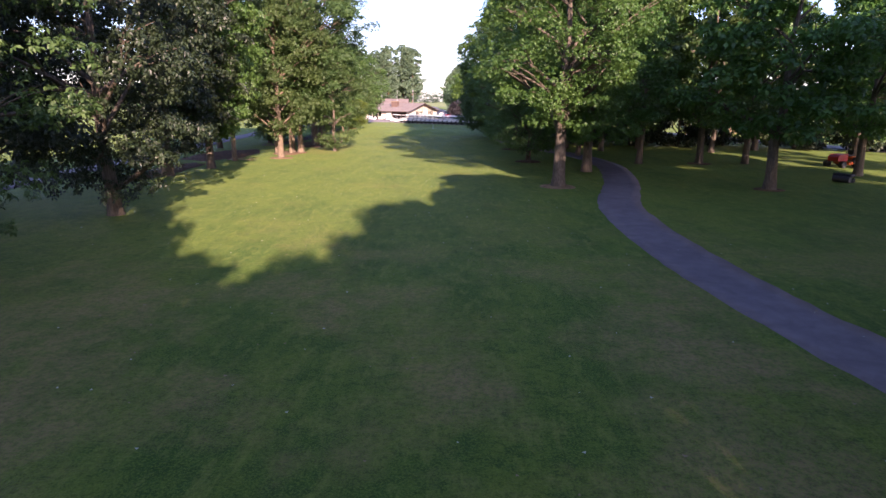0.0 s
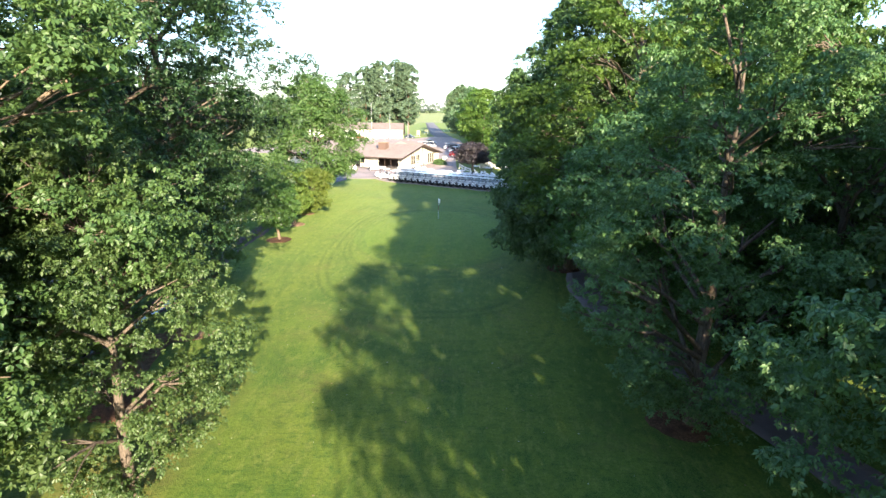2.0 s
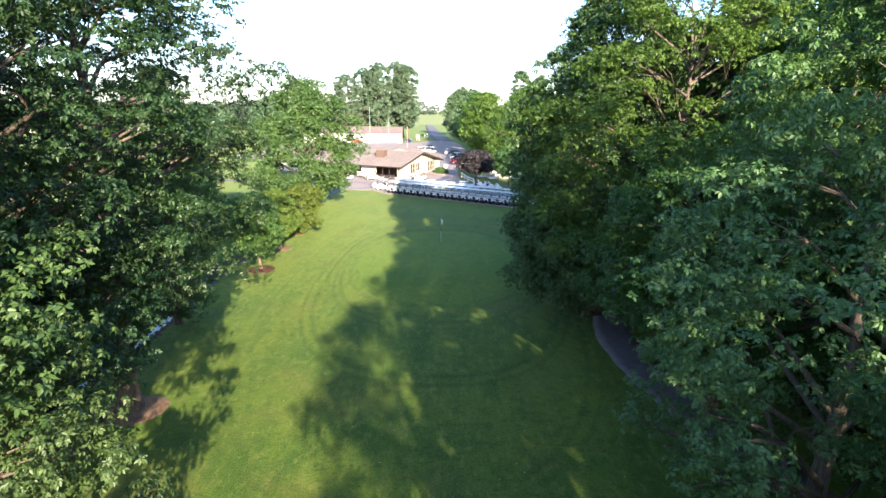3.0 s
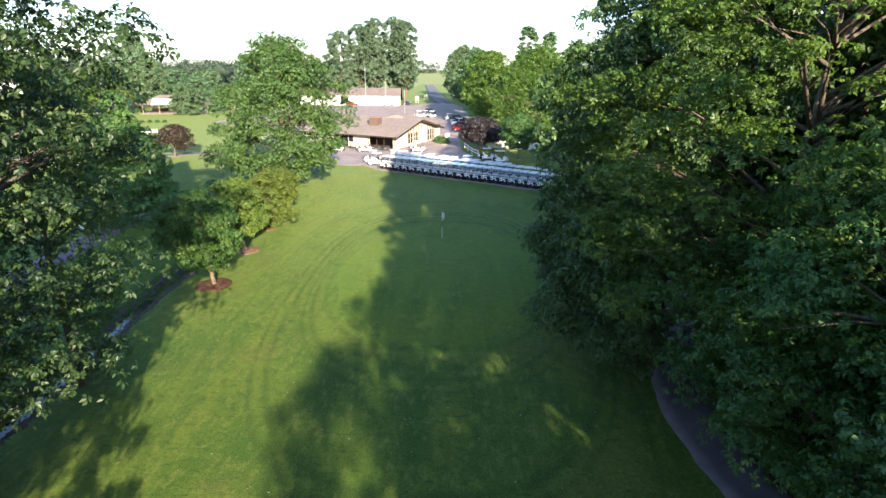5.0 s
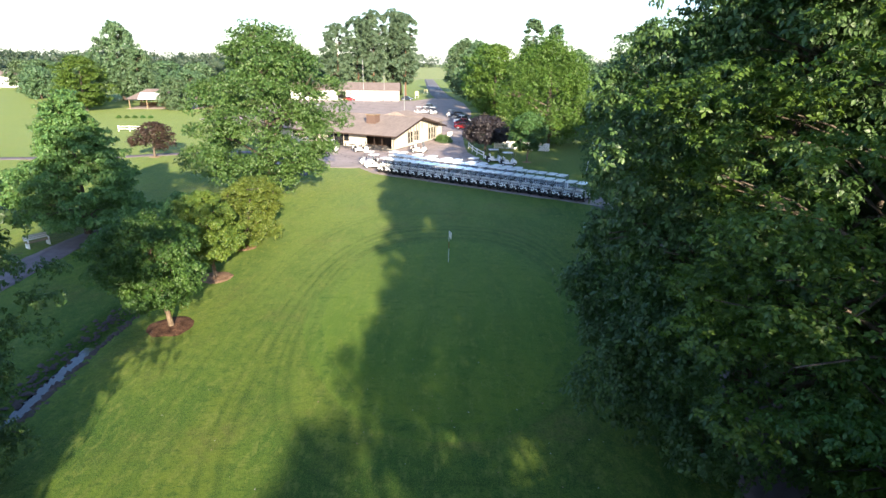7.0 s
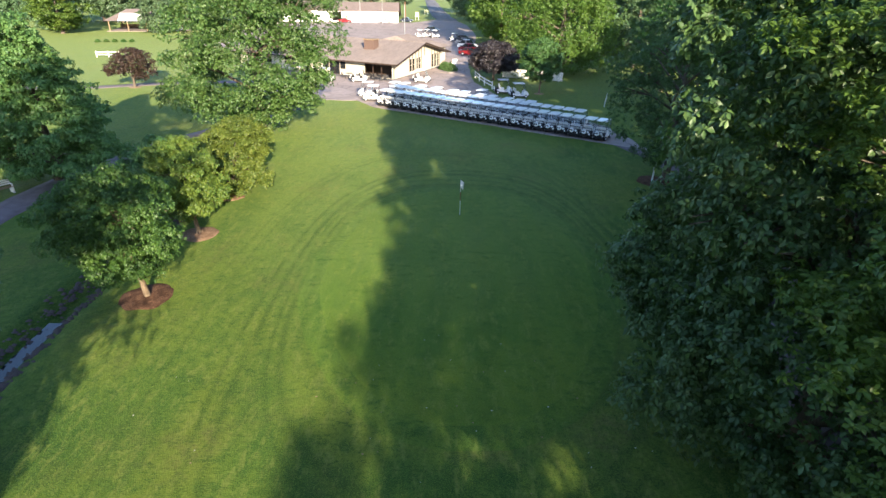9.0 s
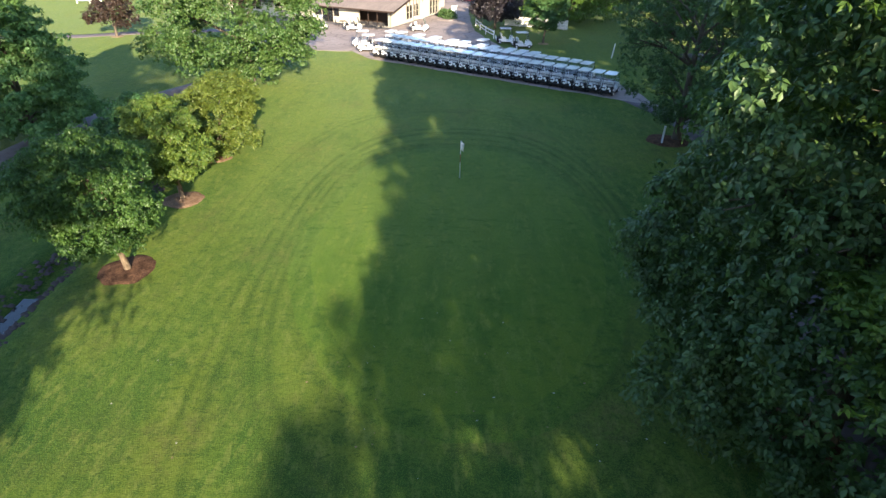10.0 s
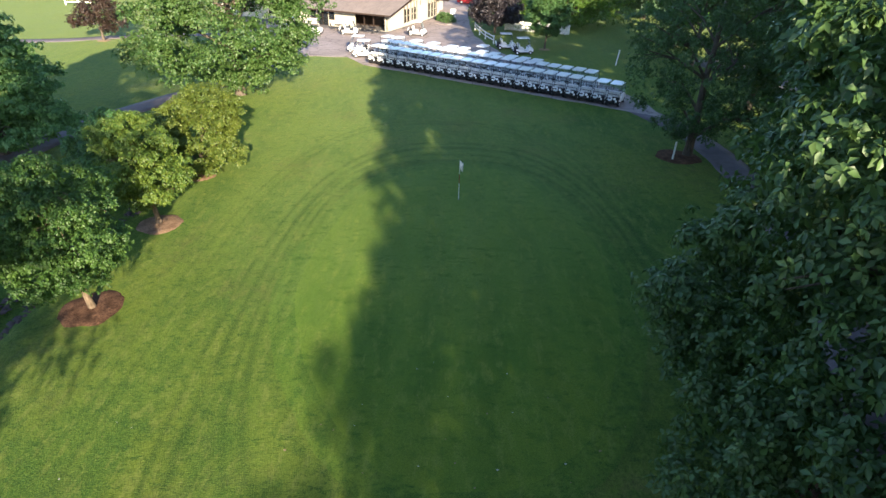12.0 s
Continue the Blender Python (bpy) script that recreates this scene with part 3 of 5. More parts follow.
def tree_meshes(seed, h, r, base, style="round", clumps=85, rosettes=26, leaves=6, leaf=0.24, trunk=0.34, bark=None, leafmat=None, limbs=28, lean=0.0, trunk_top=0.8, hang=0.0, broad=0.33, flat=0.66, shell=0.35, big=1.0):
    """The trunk with its limbs, and the crown: clumps of leaf rosettes set at the ends of branches."""
    rng = random.Random(seed)
    nrng = np.random.RandomState(seed)
    ox, oy = rng.uniform(-40, 40), rng.uniform(-40, 40)
    cen, rad = [], []
    ch = h - base
    tries = 0
    while len(cen) < clumps and tries < clumps * 20:
        tries += 1
        f = rng.random() ** 0.9
        a = rng.uniform(0, 2 * math.pi)
        lobe = 1 + 0.3 * noise.noise((math.cos(a) * 1.5 + ox, math.sin(a) * 1.5 + oy, f * 3.0)) * 2
        rr = r * crown_profile(style, f) * lobe
        d = rr * (shell + (1 - shell) * math.sqrt(rng.random()))
        c = Vector((d * math.cos(a) + lean * (base + f * ch), d * math.sin(a), base + f * ch - hang * (d / r) ** 2))
        size = r * rng.uniform(0.11, 0.21) * big
        if any((c - o).length < 0.42 * (size + s) for o, s in zip(cen, rad)):
            continue
        cen.append(c)
        rad.append(size)
    verts, faces = [], []
    top = Vector((lean * h * trunk_top, 0, base + ch * trunk_top))
    tpts = [Vector((0, 0, -0.15)), Vector((0, 0, 0.15)), Vector((lean * 0.6, 0, 0.8))]
    for i in range(1, 7):
        f = i / 6
        z = 0.8 + (top.z - 0.8) * f
        tpts.append(Vector((lean * z + rng.uniform(-1, 1) * 0.12, rng.uniform(-1, 1) * 0.12, z)))
    trad = [trunk * 1.45, trunk * 1.22, trunk * 1.0] + [trunk * (1 - 0.86 * (i / 6) ** 0.9) for i in range(1, 7)]
    tube_data(tpts, trad, 10, verts, faces)
    order = sorted(range(len(cen)), key=lambda i: rng.random())[:limbs]
    for i in order:
        c = cen[i]
        zs = max(base * 0.75, min(top.z * 0.92, c.z - math.hypot(c.x, c.y) * rng.uniform(0.35, 0.8)))
        s = Vector((lean * zs, 0, zs))
        k = 1 - 0.8 * (zs / max(top.z, 0.1))
        mid = (s + c) / 2 + Vector((rng.uniform(-0.5, 0.5), rng.uniform(-0.5, 0.5), rng.uniform(0.1, 0.7)))
        pts = [s, s * 0.7 + mid * 0.3, mid, mid * 0.4 + c * 0.6, c]
        r0 = max(0.05, trunk * (0.16 + 0.34 * k))
        tube_data(pts, [r0, r0 * 0.85, r0 * 0.6, r0 * 0.42, 0.018], 6, verts, faces)
        for _ in range(3):
            e = c + Vector((rng.uniform(-1, 1), rng.uniform(-1, 1), rng.uniform(-0.6, 0.9))) * r * 0.22
            tube_data([mid, (mid + e) / 2 + Vector((0, 0, 0.15)), e], [r0 * 0.4, r0 * 0.28, 0.012], 5, verts, faces)
    tm = mesh_of("trunk", verts, faces, bark, True)
    # leaf rosettes on the clumps' outer sides
    C = np.array([c[:] for c in cen])
    R = np.array(rad)
    n = len(C) * rosettes
    idx = np.repeat(np.arange(len(C)), rosettes)
    d = nrng.normal(size=(n, 3))
    mid = np.array([lean * (base + ch * 0.4), 0, base + ch * 0.42])
    out = C[idx] - mid
    out /= np.linalg.norm(out, axis=1, keepdims=True) + 1e-6
    d += out * 0.55 + np.array([0, 0, 0.5])
    d /= np.linalg.norm(d, axis=1, keepdims=True)
    p = C[idx] + d * (R[idx] * (0.35 + 0.85 * nrng.rand(n) ** 0.8))[:, None] * np.array([1.2, 1.2, flat])
    ax = d * 0.6 + np.array([0, 0, 0.65]) + nrng.normal(size=(n, 3)) * 0.42
    ax /= np.linalg.norm(ax, axis=1, keepdims=True)
    ref = nrng.normal(size=(n, 3))
    u = np.cross(ax, ref)
    u /= np.linalg.norm(u, axis=1, keepdims=True)
    w = np.cross(ax, u)
    V = np.empty((n, leaves, 4, 3))
    for j in range(leaves):
        t = 2 * math.pi * (j + nrng.rand(n) * 0.7) / leaves
        rd = u * np.cos(t)[:, None] + w * np.sin(t)[:, None]
        tilt = nrng.uniform(-0.95, 0.15, n)[:, None] - hang * 0.1
        ld = rd * np.cos(tilt) + ax * np.sin(tilt)
        sd = np.cross(ld, ax)
        sd /= np.linalg.norm(sd, axis=1, keepdims=True) + 1e-6
        L = leaf * nrng.uniform(0.75, 1.3, n)[:, None]
        b = p + ld * L * 0.12 + nrng.normal(size=(n, 3)) * leaf * 0.12
        V[:, j, 0] = b
        V[:, j, 1] = b + ld * L * 0.55 + sd * L * broad + ax * L * 0.12
        V[:, j, 2] = b + ld * L - np.array([0, 0, 0.16]) * L
        V[:, j, 3] = b + ld * L * 0.55 - sd * L * broad + ax * L * 0.12
    V = V.reshape(-1, 3)
    q = np.arange(n * leaves)[:, None] * 4
    T = np.concatenate([q + np.array([0, 1, 2]), q + np.array([0, 2, 3])])
    cm = mesh_fast("crown", V, T, leafmat)
    return tm, cm


KINDS = {}


def tree_kind(key, **spec):
    KINDS[key] = (spec["h"], spec["r"], *tree_meshes(**spec))


tree_kind("oak_b", seed=23, h=17, r=4.9, base=3.0, style="egg", clumps=185, rosettes=84, leaf=0.112, leaves=8, broad=0.28, trunk=0.23, bark=BARK_PALE, leafmat=LEAF_OAK)
tree_kind("oak_d", seed=43, h=19, r=5.0, base=4.0, style="round", clumps=270, rosettes=48, leaf=0.132, leaves=8, broad=0.28, trunk=0.42, bark=BARK, leafmat=LEAF_MAPLE)
tree_kind("oak_low", seed=47, h=19, r=5.0, base=0.9, style="egg", clumps=210, rosettes=44, leaf=0.158, leaves=8, broad=0.28, trunk=0.30, bark=BARK, leafmat=LEAF_OAK)
tree_kind("oak_c", seed=37, h=16, r=4.6, base=1.9, style="tall", clumps=185, rosettes=58, leaf=0.156, leaves=8, broad=0.28, trunk=0.30, bark=BARK, leafmat=LEAF_MAPLE)
# the bright leaf colour stands for sunlight on the open oak's sprays
tree_kind("open_oak", seed=59, h=19, r=5.0, base=3.0, style="round", clumps=230, rosettes=92, leaf=0.1, leaves=9, broad=0.28, trunk=0.24, bark=BARK, leafmat=LEAF_BRIGHT, limbs=60, shell=0.5)
tree_kind("oak_high", seed=67, h=20, r=5.4, base=4.4, style="round", clumps=200, rosettes=76, leaf=0.118, leaves=8, broad=0.28, trunk=0.42, bark=BARK, leafmat=LEAF_SHADED_OAK, limbs=34)
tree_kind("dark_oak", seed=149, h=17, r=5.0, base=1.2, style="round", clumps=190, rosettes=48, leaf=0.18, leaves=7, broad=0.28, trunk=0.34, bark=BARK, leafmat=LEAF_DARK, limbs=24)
tree_kind("pale_low", seed=151, h=12, r=4.6, base=1.2, style="egg", clumps=200, rosettes=66, leaf=0.118, leaves=8, broad=0.28, trunk=0.24, bark=BARK, leafmat=LEAF_PALE_SKYLIT, limbs=24)
tree_kind("pale_high", seed=179, h=14, r=4.6, base=2.4, style="egg", clumps=130, rosettes=62, leaf=0.135, leaves=8, broad=0.28, trunk=0.26, bark=BARK_PALE, leafmat=LEAF_OAK, limbs=30)
tree_kind("round_oak", seed=173, h=12.5, r=5.4, base=3.6, style="round", clumps=200, rosettes=66, leaf=0.118, leaves=8, broad=0.28, trunk=0.3, bark=BARK, leafmat=LEAF_MAPLE, limbs=26)
tree_kind("soft_oak", seed=157, h=19, r=5.0, base=1.0, style="egg", clumps=210, rosettes=62, leaf=0.13, leaves=8, broad=0.28, trunk=0.30, bark=BARK, leafmat=LEAF_PALE_SKYLIT)
tree_kind("maple", seed=41, h=15.5, r=4.7, base=1.1, style="dome", clumps=760, rosettes=36, leaf=0.13, leaves=7, broad=0.3, trunk=0.32, bark=BARK, leafmat=LEAF_DEEP_SHADE, limbs=14, flat=0.85, shell=0.66, big=0.62)
tree_kind("low_oak", seed=191, h=17, r=5.0, base=1.5, style="round", clumps=420, rosettes=27, leaf=0.13, leaves=8, broad=0.28, trunk=0.3, bark=BARK, leafmat=LEAF_DEEP_SHADE, limbs=18, flat=0.85, shell=0.5, big=0.7)
tree_kind("slim", seed=53, h=15, r=3.6, base=4.5, style="tall", clumps=90, rosettes=30, leaf=0.26, trunk=0.19, bark=BARK_PALE, leafmat=LEAF_OAK, limbs=10)
tree_kind("feather", seed=61, h=16.3, r=6.4, base=1.7, style="egg", clumps=150, rosettes=115, leaf=0.188, trunk=0.38, bark=BARK, leafmat=LEAF_ASH, limbs=22, flat=0.8, shell=0.55, big=1.2)
tree_kind("young_a", seed=71, h=6.0, r=2.6, base=1.5, style="round", clumps=190, rosettes=60, leaf=0.101, trunk=0.13, bark=BARK_PALE, leafmat=LEAF_MAPLE, limbs=9, lean=-0.14, flat=0.85)
tree_kind("young_b", seed=73, h=5.4, r=1.9, base=1.3, style="tall", clumps=170, rosettes=54, leaf=0.1, trunk=0.12, bark=BARK_PALE, leafmat=LEAF_YELLOW, limbs=8, lean=-0.08, flat=0.85)
tree_kind("young_c", seed=79, h=5.8, r=2.4, base=0.4, style="round", clumps=220, rosettes=50, leaf=0.106, trunk=0.13, bark=BARK, leafmat=LEAF_YELLOW, limbs=8, flat=0.85, lean=0.22)
tree_kind("young_d", seed=81, h=5.0, r=2.2, base=0.6, style="round", clumps=160, rosettes=40, leaf=0.126, trunk=0.12, bark=BARK, leafmat=LEAF_DEEP_SHADE, limbs=8, flat=0.85)
tree_kind("soft", seed=83, h=10.3, r=4.5, base=0.9, style="cone", clumps=330, rosettes=32, leaf=0.172, trunk=0.22, bark=BARK, leafmat=LEAF_FIR, limbs=12, flat=0.5, big=0.8)
tree_kind("plum", seed=89, h=4.7, r=3.0, base=1.2, style="round", clumps=75, rosettes=36, leaf=0.15, trunk=0.14, bark=BARK, leafmat=LEAF_PLUM, limbs=10, flat=0.85)
tree_kind("dark_plum", seed=97, h=5.6, r=3.5, base=1.5, style="round", clumps=170, rosettes=32, leaf=0.19, trunk=0.18, bark=BARK, leafmat=LEAF_DARKPLUM, limbs=10, flat=0.85)
tree_kind("willow", seed=101, h=16, r=7.0, base=1.8, style="egg", clumps=320, rosettes=26, leaf=0.3, trunk=0.5, bark=BARK, leafmat=LEAF_BRIGHT, limbs=14, hang=2.6, flat=2.5, big=0.75, broad=0.2)
tree_kind("lawn_tree", seed=103, h=6.3, r=2.1, base=1.6, style="egg", clumps=150, rosettes=56, leaf=0.12, trunk=0.1, bark=BARK, leafmat=LEAF_DEEP_SHADE, limbs=8, flat=0.85)
tree_kind("wood_a", seed=107, h=16, r=4.9, base=3.5, style="round", clumps=125, rosettes=26, leaf=0.33, leaves=5, trunk=0.33, bark=BARK, leafmat=LEAF_MAPLE, limbs=10)
tree_kind("wood_b", seed=109, h=18, r=4.7, base=3.5, style="egg", clumps=125, rosettes=26, leaf=0.33, leaves=5, trunk=0.3, bark=BARK, leafmat=LEAF_OAK, limbs=10)
# coarse kind for the added trees that stay out of view
tree_kind("wood_unseen", seed=163, h=16, r=5.0, base=3.0, style="round", clumps=170, rosettes=14, leaf=0.6, leaves=4, trunk=0.33, bark=BARK, leafmat=LEAF_MAPLE, limbs=8)
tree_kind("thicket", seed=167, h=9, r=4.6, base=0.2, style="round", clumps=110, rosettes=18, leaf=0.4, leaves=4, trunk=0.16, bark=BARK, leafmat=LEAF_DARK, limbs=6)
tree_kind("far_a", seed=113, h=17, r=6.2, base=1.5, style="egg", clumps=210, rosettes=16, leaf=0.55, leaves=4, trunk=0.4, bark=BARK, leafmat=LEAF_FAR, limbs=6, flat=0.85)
tree_kind("far_b", seed=127, h=20, r=6.2, base=2.0, style="round", clumps=200, rosettes=20, leaf=0.5, leaves=4, trunk=0.4, bark=BARK, leafmat=LEAF_BRIGHT, limbs=6, flat=0.85)
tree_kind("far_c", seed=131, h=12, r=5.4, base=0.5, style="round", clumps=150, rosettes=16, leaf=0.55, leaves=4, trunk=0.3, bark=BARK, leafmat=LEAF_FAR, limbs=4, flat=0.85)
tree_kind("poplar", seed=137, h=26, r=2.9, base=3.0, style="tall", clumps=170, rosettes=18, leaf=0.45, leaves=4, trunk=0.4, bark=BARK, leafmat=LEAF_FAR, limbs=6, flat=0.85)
tree_kind("pine", seed=139, h=27, r=5.4, base=5.0, style="round", clumps=190, rosettes=26, leaf=0.5, leaves=4, trunk=0.36, bark=BARK_RED, leafmat=LEAF_PINE, limbs=10, flat=0.85)


def tree(key, x, y, h=None, r=None, turn=None, label="", group="", name="tree"):
    h0, r0, tm, cm = KINDS[key]
    sz, sx = (h or h0) / h0, (r or r0 * 1.12) / (r0 * 1.12)
    rng = random.Random(int(x * 31 + y * 17))
    turn = rng.uniform(0, 360) if turn is None else turn
    ob = thing(name, label, "tree", pose(x, y, lie(x, y) if abs(x) < 60 and y < 130 else 0.0, 0, 0, turn) @ Matrix.Diagonal((sx, sx, sz, 1)), group)
    part("trunk", tm, None, ob)
    part("crown", cm, None, ob)
    return ob


WOODLAND = "trees lining the fairway"
OAK_L = "tall leafy oak tree with a dense green crown beside the fairway"
# the oak at (-11.2, 64.2) stands in for a low bough of its neighbour
# the one at (12.4, 48.8) is added to close the shade over the green
for key, x, y, h, r in (("oak_low", -14.5, 19.5, 18, 5.5), ("dark_oak", -22.5, 31, 18, 5.4), ("dark_oak", -18.8, 43.3, 19, 6.4), ("oak_c", -17.6, 47.8, 20, 5.0), ("oak_b", -17.9, 53.4, 20, 5.0),
                        ("pale_high", -14.6, 56.3, 14.6, 5.4), ("oak_b", -14.3, 62.0, 19.5, 6.9), ("oak_high", -15.0, 71.0, 19, 6.3), ("oak_low", -11.2, 64.2, 12.0, 3.5), ("oak_high", -15.7, 77.6, 22, 7.0), ("oak_low", -22.0, 81, 17, 5.0), ("oak_low", -21.5, 74, 14, 4.6), ("dark_oak", -14.2, 29.5, 17, 5.0), ("oak_low", -18.4, 87.6, 15, 4.0),
                        ("oak_d", 8.6, 40.4, 17.4, 5.6), ("oak_c", 12.4, 48.8, 20.0, 6.4), ("pale_low", 8.6, 55.6, 11.8, 4.7), ("soft_oak", 9.0, 69.0, 17.6, 5.6), ("oak_c", 15.2, 71.5, 17, 4.6), ("round_oak", 10.2, 77.6, 12.5, 6.3), ("open_oak", 11.0, 85.8, 20.6, 7.8)):
    tree(key, x, y, h, r, None, OAK_L, WOODLAND)
for x, y in ((-16.2, 60.0), (-15.0, 60.9), (-15.1, 62.2)):
    tree("slim", x, y, 14.5, 3.6, None, "slender tree with a pale bare trunk in a mulched row", WOODLAND)
tree("maple", 8.7, 91.3, 21.4, 6.8, 40, "dense maple tree beside the cart path, its leaf colour set for shade", WOODLAND)
tree("low_oak", 13.8, 118.4, 17.0, 5.4, 200, "oak tree in a mulch ring beside the putting green, its leaf colour set for shade", WOODLAND)
GROVE = "leafy woodland tree with a dark trunk, in the grove and added unseen around the start"
# (14.6, 62), (15.2, 90) and (19.8, 92) are added to cast shade
for key, x, y, h, r in (
         ("wood_a", 22.3, 40.3, 16, 6.0), ("wood_b", 18.6, 55.0, 17, 5.0), ("wood_a", 24.3, 55.6, 17, 5.2), ("wood_b", 28.7, 56.0, 16, 5), ("wood_a", 33.4, 48.0, 15, 5), ("wood_b", 18.5, 68, 17, 5),
         ("wood_b", 14.6, 62, 15, 4.4), ("wood_a", 17.8, 104.5, 17, 4.6), ("wood_a", 24, 72, 17, 5.4), ("wood_b", 31, 68, 17, 5.4), ("wood_a", 17.6, 83, 20, 5.4), ("wood_b", 15.2, 90.0, 19.5, 5.2), ("wood_a", 19.8, 92.0, 21, 5.4), ("wood_b", 22, 85, 18, 5.4),
         ("wood_a", 29, 82, 17, 5.6), ("wood_b", 16.2, 98, 18, 4.8), ("wood_a", 21.5, 98, 18, 5.4), ("wood_b", 18.5, 107, 20, 5.2), ("wood_a", 25.5, 108, 17, 5.4)):
    tree(key, x, y, h, r, None, GROVE, "trees of the grove")
# the two below y 10 are added out of view to cast shade
for key, x, y, h, r in (
         ("wood_b", 21.5, 118, 17, 5.2), ("wood_a", 28, 122, 17, 5.6), ("wood_b", 23.5, 130, 13, 4.6), ("wood_a", 29, 138, 14, 5), ("wood_b", 24.5, 146, 11, 4.6), ("wood_a", 27, 158, 12, 5),
         ("wood_b", 33, 150, 17, 6), ("wood_a", 38, 72, 17, 6), ("wood_b", 40, 58, 16, 5.6), ("wood_a", 44, 86, 17, 6), ("wood_b", 36, 98, 18, 6), ("wood_a", 36, 112, 18, 6),
         ("wood_b", 44, 44, 16, 6), ("wood_b", 50, 64, 17, 6), ("wood_a", -22, 8, 15, 5.4), ("wood_b", 12, -26, 17, 5.6), ("wood_a", -24.5, 66, 15, 4.6), ("wood_b", -25, 64, 14, 4)):
    tree(key, x, y, h, r, None, GROVE, "trees of the grove")
# trees out of view around the start, added to cast the foreground shade
for key, x, y, h, r in (
         ("wood_unseen", 8.0, -16, 12.5, 5.0), ("wood_unseen", 11.6, -7, 14, 4.2), ("wood_unseen", 5.6, -8, 10, 4.6), ("wood_unseen", 0.5, -6.5, 10, 4.4), ("wood_unseen", -12.5, 6, 19, 5.0), ("wood_unseen", -9.5, 0.5, 17, 5.0),
         ("wood_unseen", 17, -3, 16, 5.0), ("wood_unseen", 23.5, 19, 18, 6.0), ("wood_unseen", 18.5, 12, 11, 5.2), ("wood_unseen", 28, 23, 18, 6.0)):
    tree(key, x, y, h, r, None, GROVE, "trees of the grove")
# more trees added out of view for the same shade
for key, x, y, h, r in (
         ("wood_unseen", 2, -21, 16, 5.4), ("wood_unseen", -8, -14, 15, 5.4), ("wood_unseen", -17, -6, 16, 5.6), ("wood_unseen", -3.0, -9, 16, 4.8), ("wood_unseen", 13.5, -14, 16, 5.0), ("wood_unseen", 19, -10, 16, 5.0),
         ("wood_unseen", 15.2, 6.2, 13.5, 6.4), ("wood_unseen", 26, 6, 20, 7.0), ("wood_unseen", 34, 15, 19, 7.0), ("wood_unseen", 24, -9, 17, 5.6), ("wood_unseen", 36, 31, 16, 5.6)):
    tree(key, x, y, h, r, None, GROVE, "trees of the grove")

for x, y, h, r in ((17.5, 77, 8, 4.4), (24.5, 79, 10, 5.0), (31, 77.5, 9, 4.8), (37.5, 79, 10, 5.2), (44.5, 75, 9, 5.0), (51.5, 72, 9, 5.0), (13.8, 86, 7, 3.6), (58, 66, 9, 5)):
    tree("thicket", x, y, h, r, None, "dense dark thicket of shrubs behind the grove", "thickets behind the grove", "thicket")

tree("feather", -21.4, 130.8, 16.6, 7.6, 20, "large feathery pale green ash tree beside the yard", "trees on the lawn")
tree("young_a", -17.3, 99.8, 6.1, 2.75, 0, "young leaning maple tree in a dark mulch ring", "young trees in mulch rings")
tree("young_b", -17.8, 106.9, 5.5, 2.2, 0, "young tree with partly yellowed leaves in a mulch ring", "young trees in mulch rings")
tree("young_c", -18.3, 113.5, 5.2, 2.7, 0, "young bushy bright green tree in a mulch ring", "young trees in mulch rings")
tree("young_d", -21.0, 110.0, 4.8, 2.2, 120, "young bushy dark green tree behind the mulched row", "young trees in mulch rings")
tree("soft", -31.9, 115.8, 11.2, 5.8, 30, "soft conical bright green tree by the cart path", "trees on the lawn")
tree("plum", -45.4, 152.6, 4.7, 3.4, 10, "small spreading purple-leaved plum tree on the lawn", "trees on the lawn")
tree("dark_plum", 3.6, 164.5, 5.4, 3.8, 80, "dark purple-leaved tree beside the yard fence", "trees on the lawn")
tree("lawn_tree", 9.1, 153.8, 7.0, 2.8, 15, "small upright dark green tree on the lawn behind the carts", "trees on the lawn")
tree("willow", 15.0, 172.5, 16.6, 9.8, 60, "large drooping bright green willow tree", "trees along the drive")
for key, x, y, h, r in (("far_b", 8.5, 212, 17.5, 7.2), ("far_b", 7.5, 232, 18, 7.0), ("far_b", 20, 225, 18, 8), ("far_a", 6.5, 262, 20, 7.5), ("far_a", 3.5, 300, 22, 8), ("poplar", 21, 240, 25.5, 4.4), ("poplar", 27, 238, 24, 4.0),
                        ("far_a", 32, 230, 17, 8), ("far_a", 36, 200, 16, 8), ("far_a", 30, 182, 15, 7), ("far_a", 1.5, 350, 22, 8), ("far_c", 46, 176, 14, 8)):
    tree(key, x, y, h, r, None, "full green roadside tree along the drive", "trees along the drive")
for x, y, h in ((-47, 300, 27), (-40, 306, 30), (-33, 302, 32), (-26, 308, 33), (-20.5, 304, 31), (-37, 318, 31), (-24, 322, 33)):
    tree("pine", x, y, h, 6.4, None, "tall pine with a bare reddish trunk behind the shed", "pines behind the shed", "pine_tree")
for key, x, y, h, r in (("far_a", -62, 288, 20, 8), ("far_a", -72, 272, 17, 8), ("far_c", -79, 240, 10, 6.5), ("far_a", -104, 258, 16, 7), ("far_a", -112, 262, 24, 8.5), ("far_a", -119, 250, 14, 6), ("far_c", -108, 232, 11, 6),
                        ("far_c", -92, 275, 12, 7), ("far_c", -140, 262, 10, 6), ("far_c", -165, 300, 12, 7), ("far_c", -185, 318, 12, 8), ("far_a", -80, 320, 16, 8), ("far_a", -60, 350, 17, 9), ("far_c", -130, 330, 12, 8),
                        ("far_c", -78.0, 228.5, 8.5, 4.8), ("far_b", -99.5, 222, 13.5, 7.2), ("far_a", -150, 215, 13, 6.5)):
    tree(key, x, y, h, r, None, "distant rounded green tree on the far lawn", "distant trees")


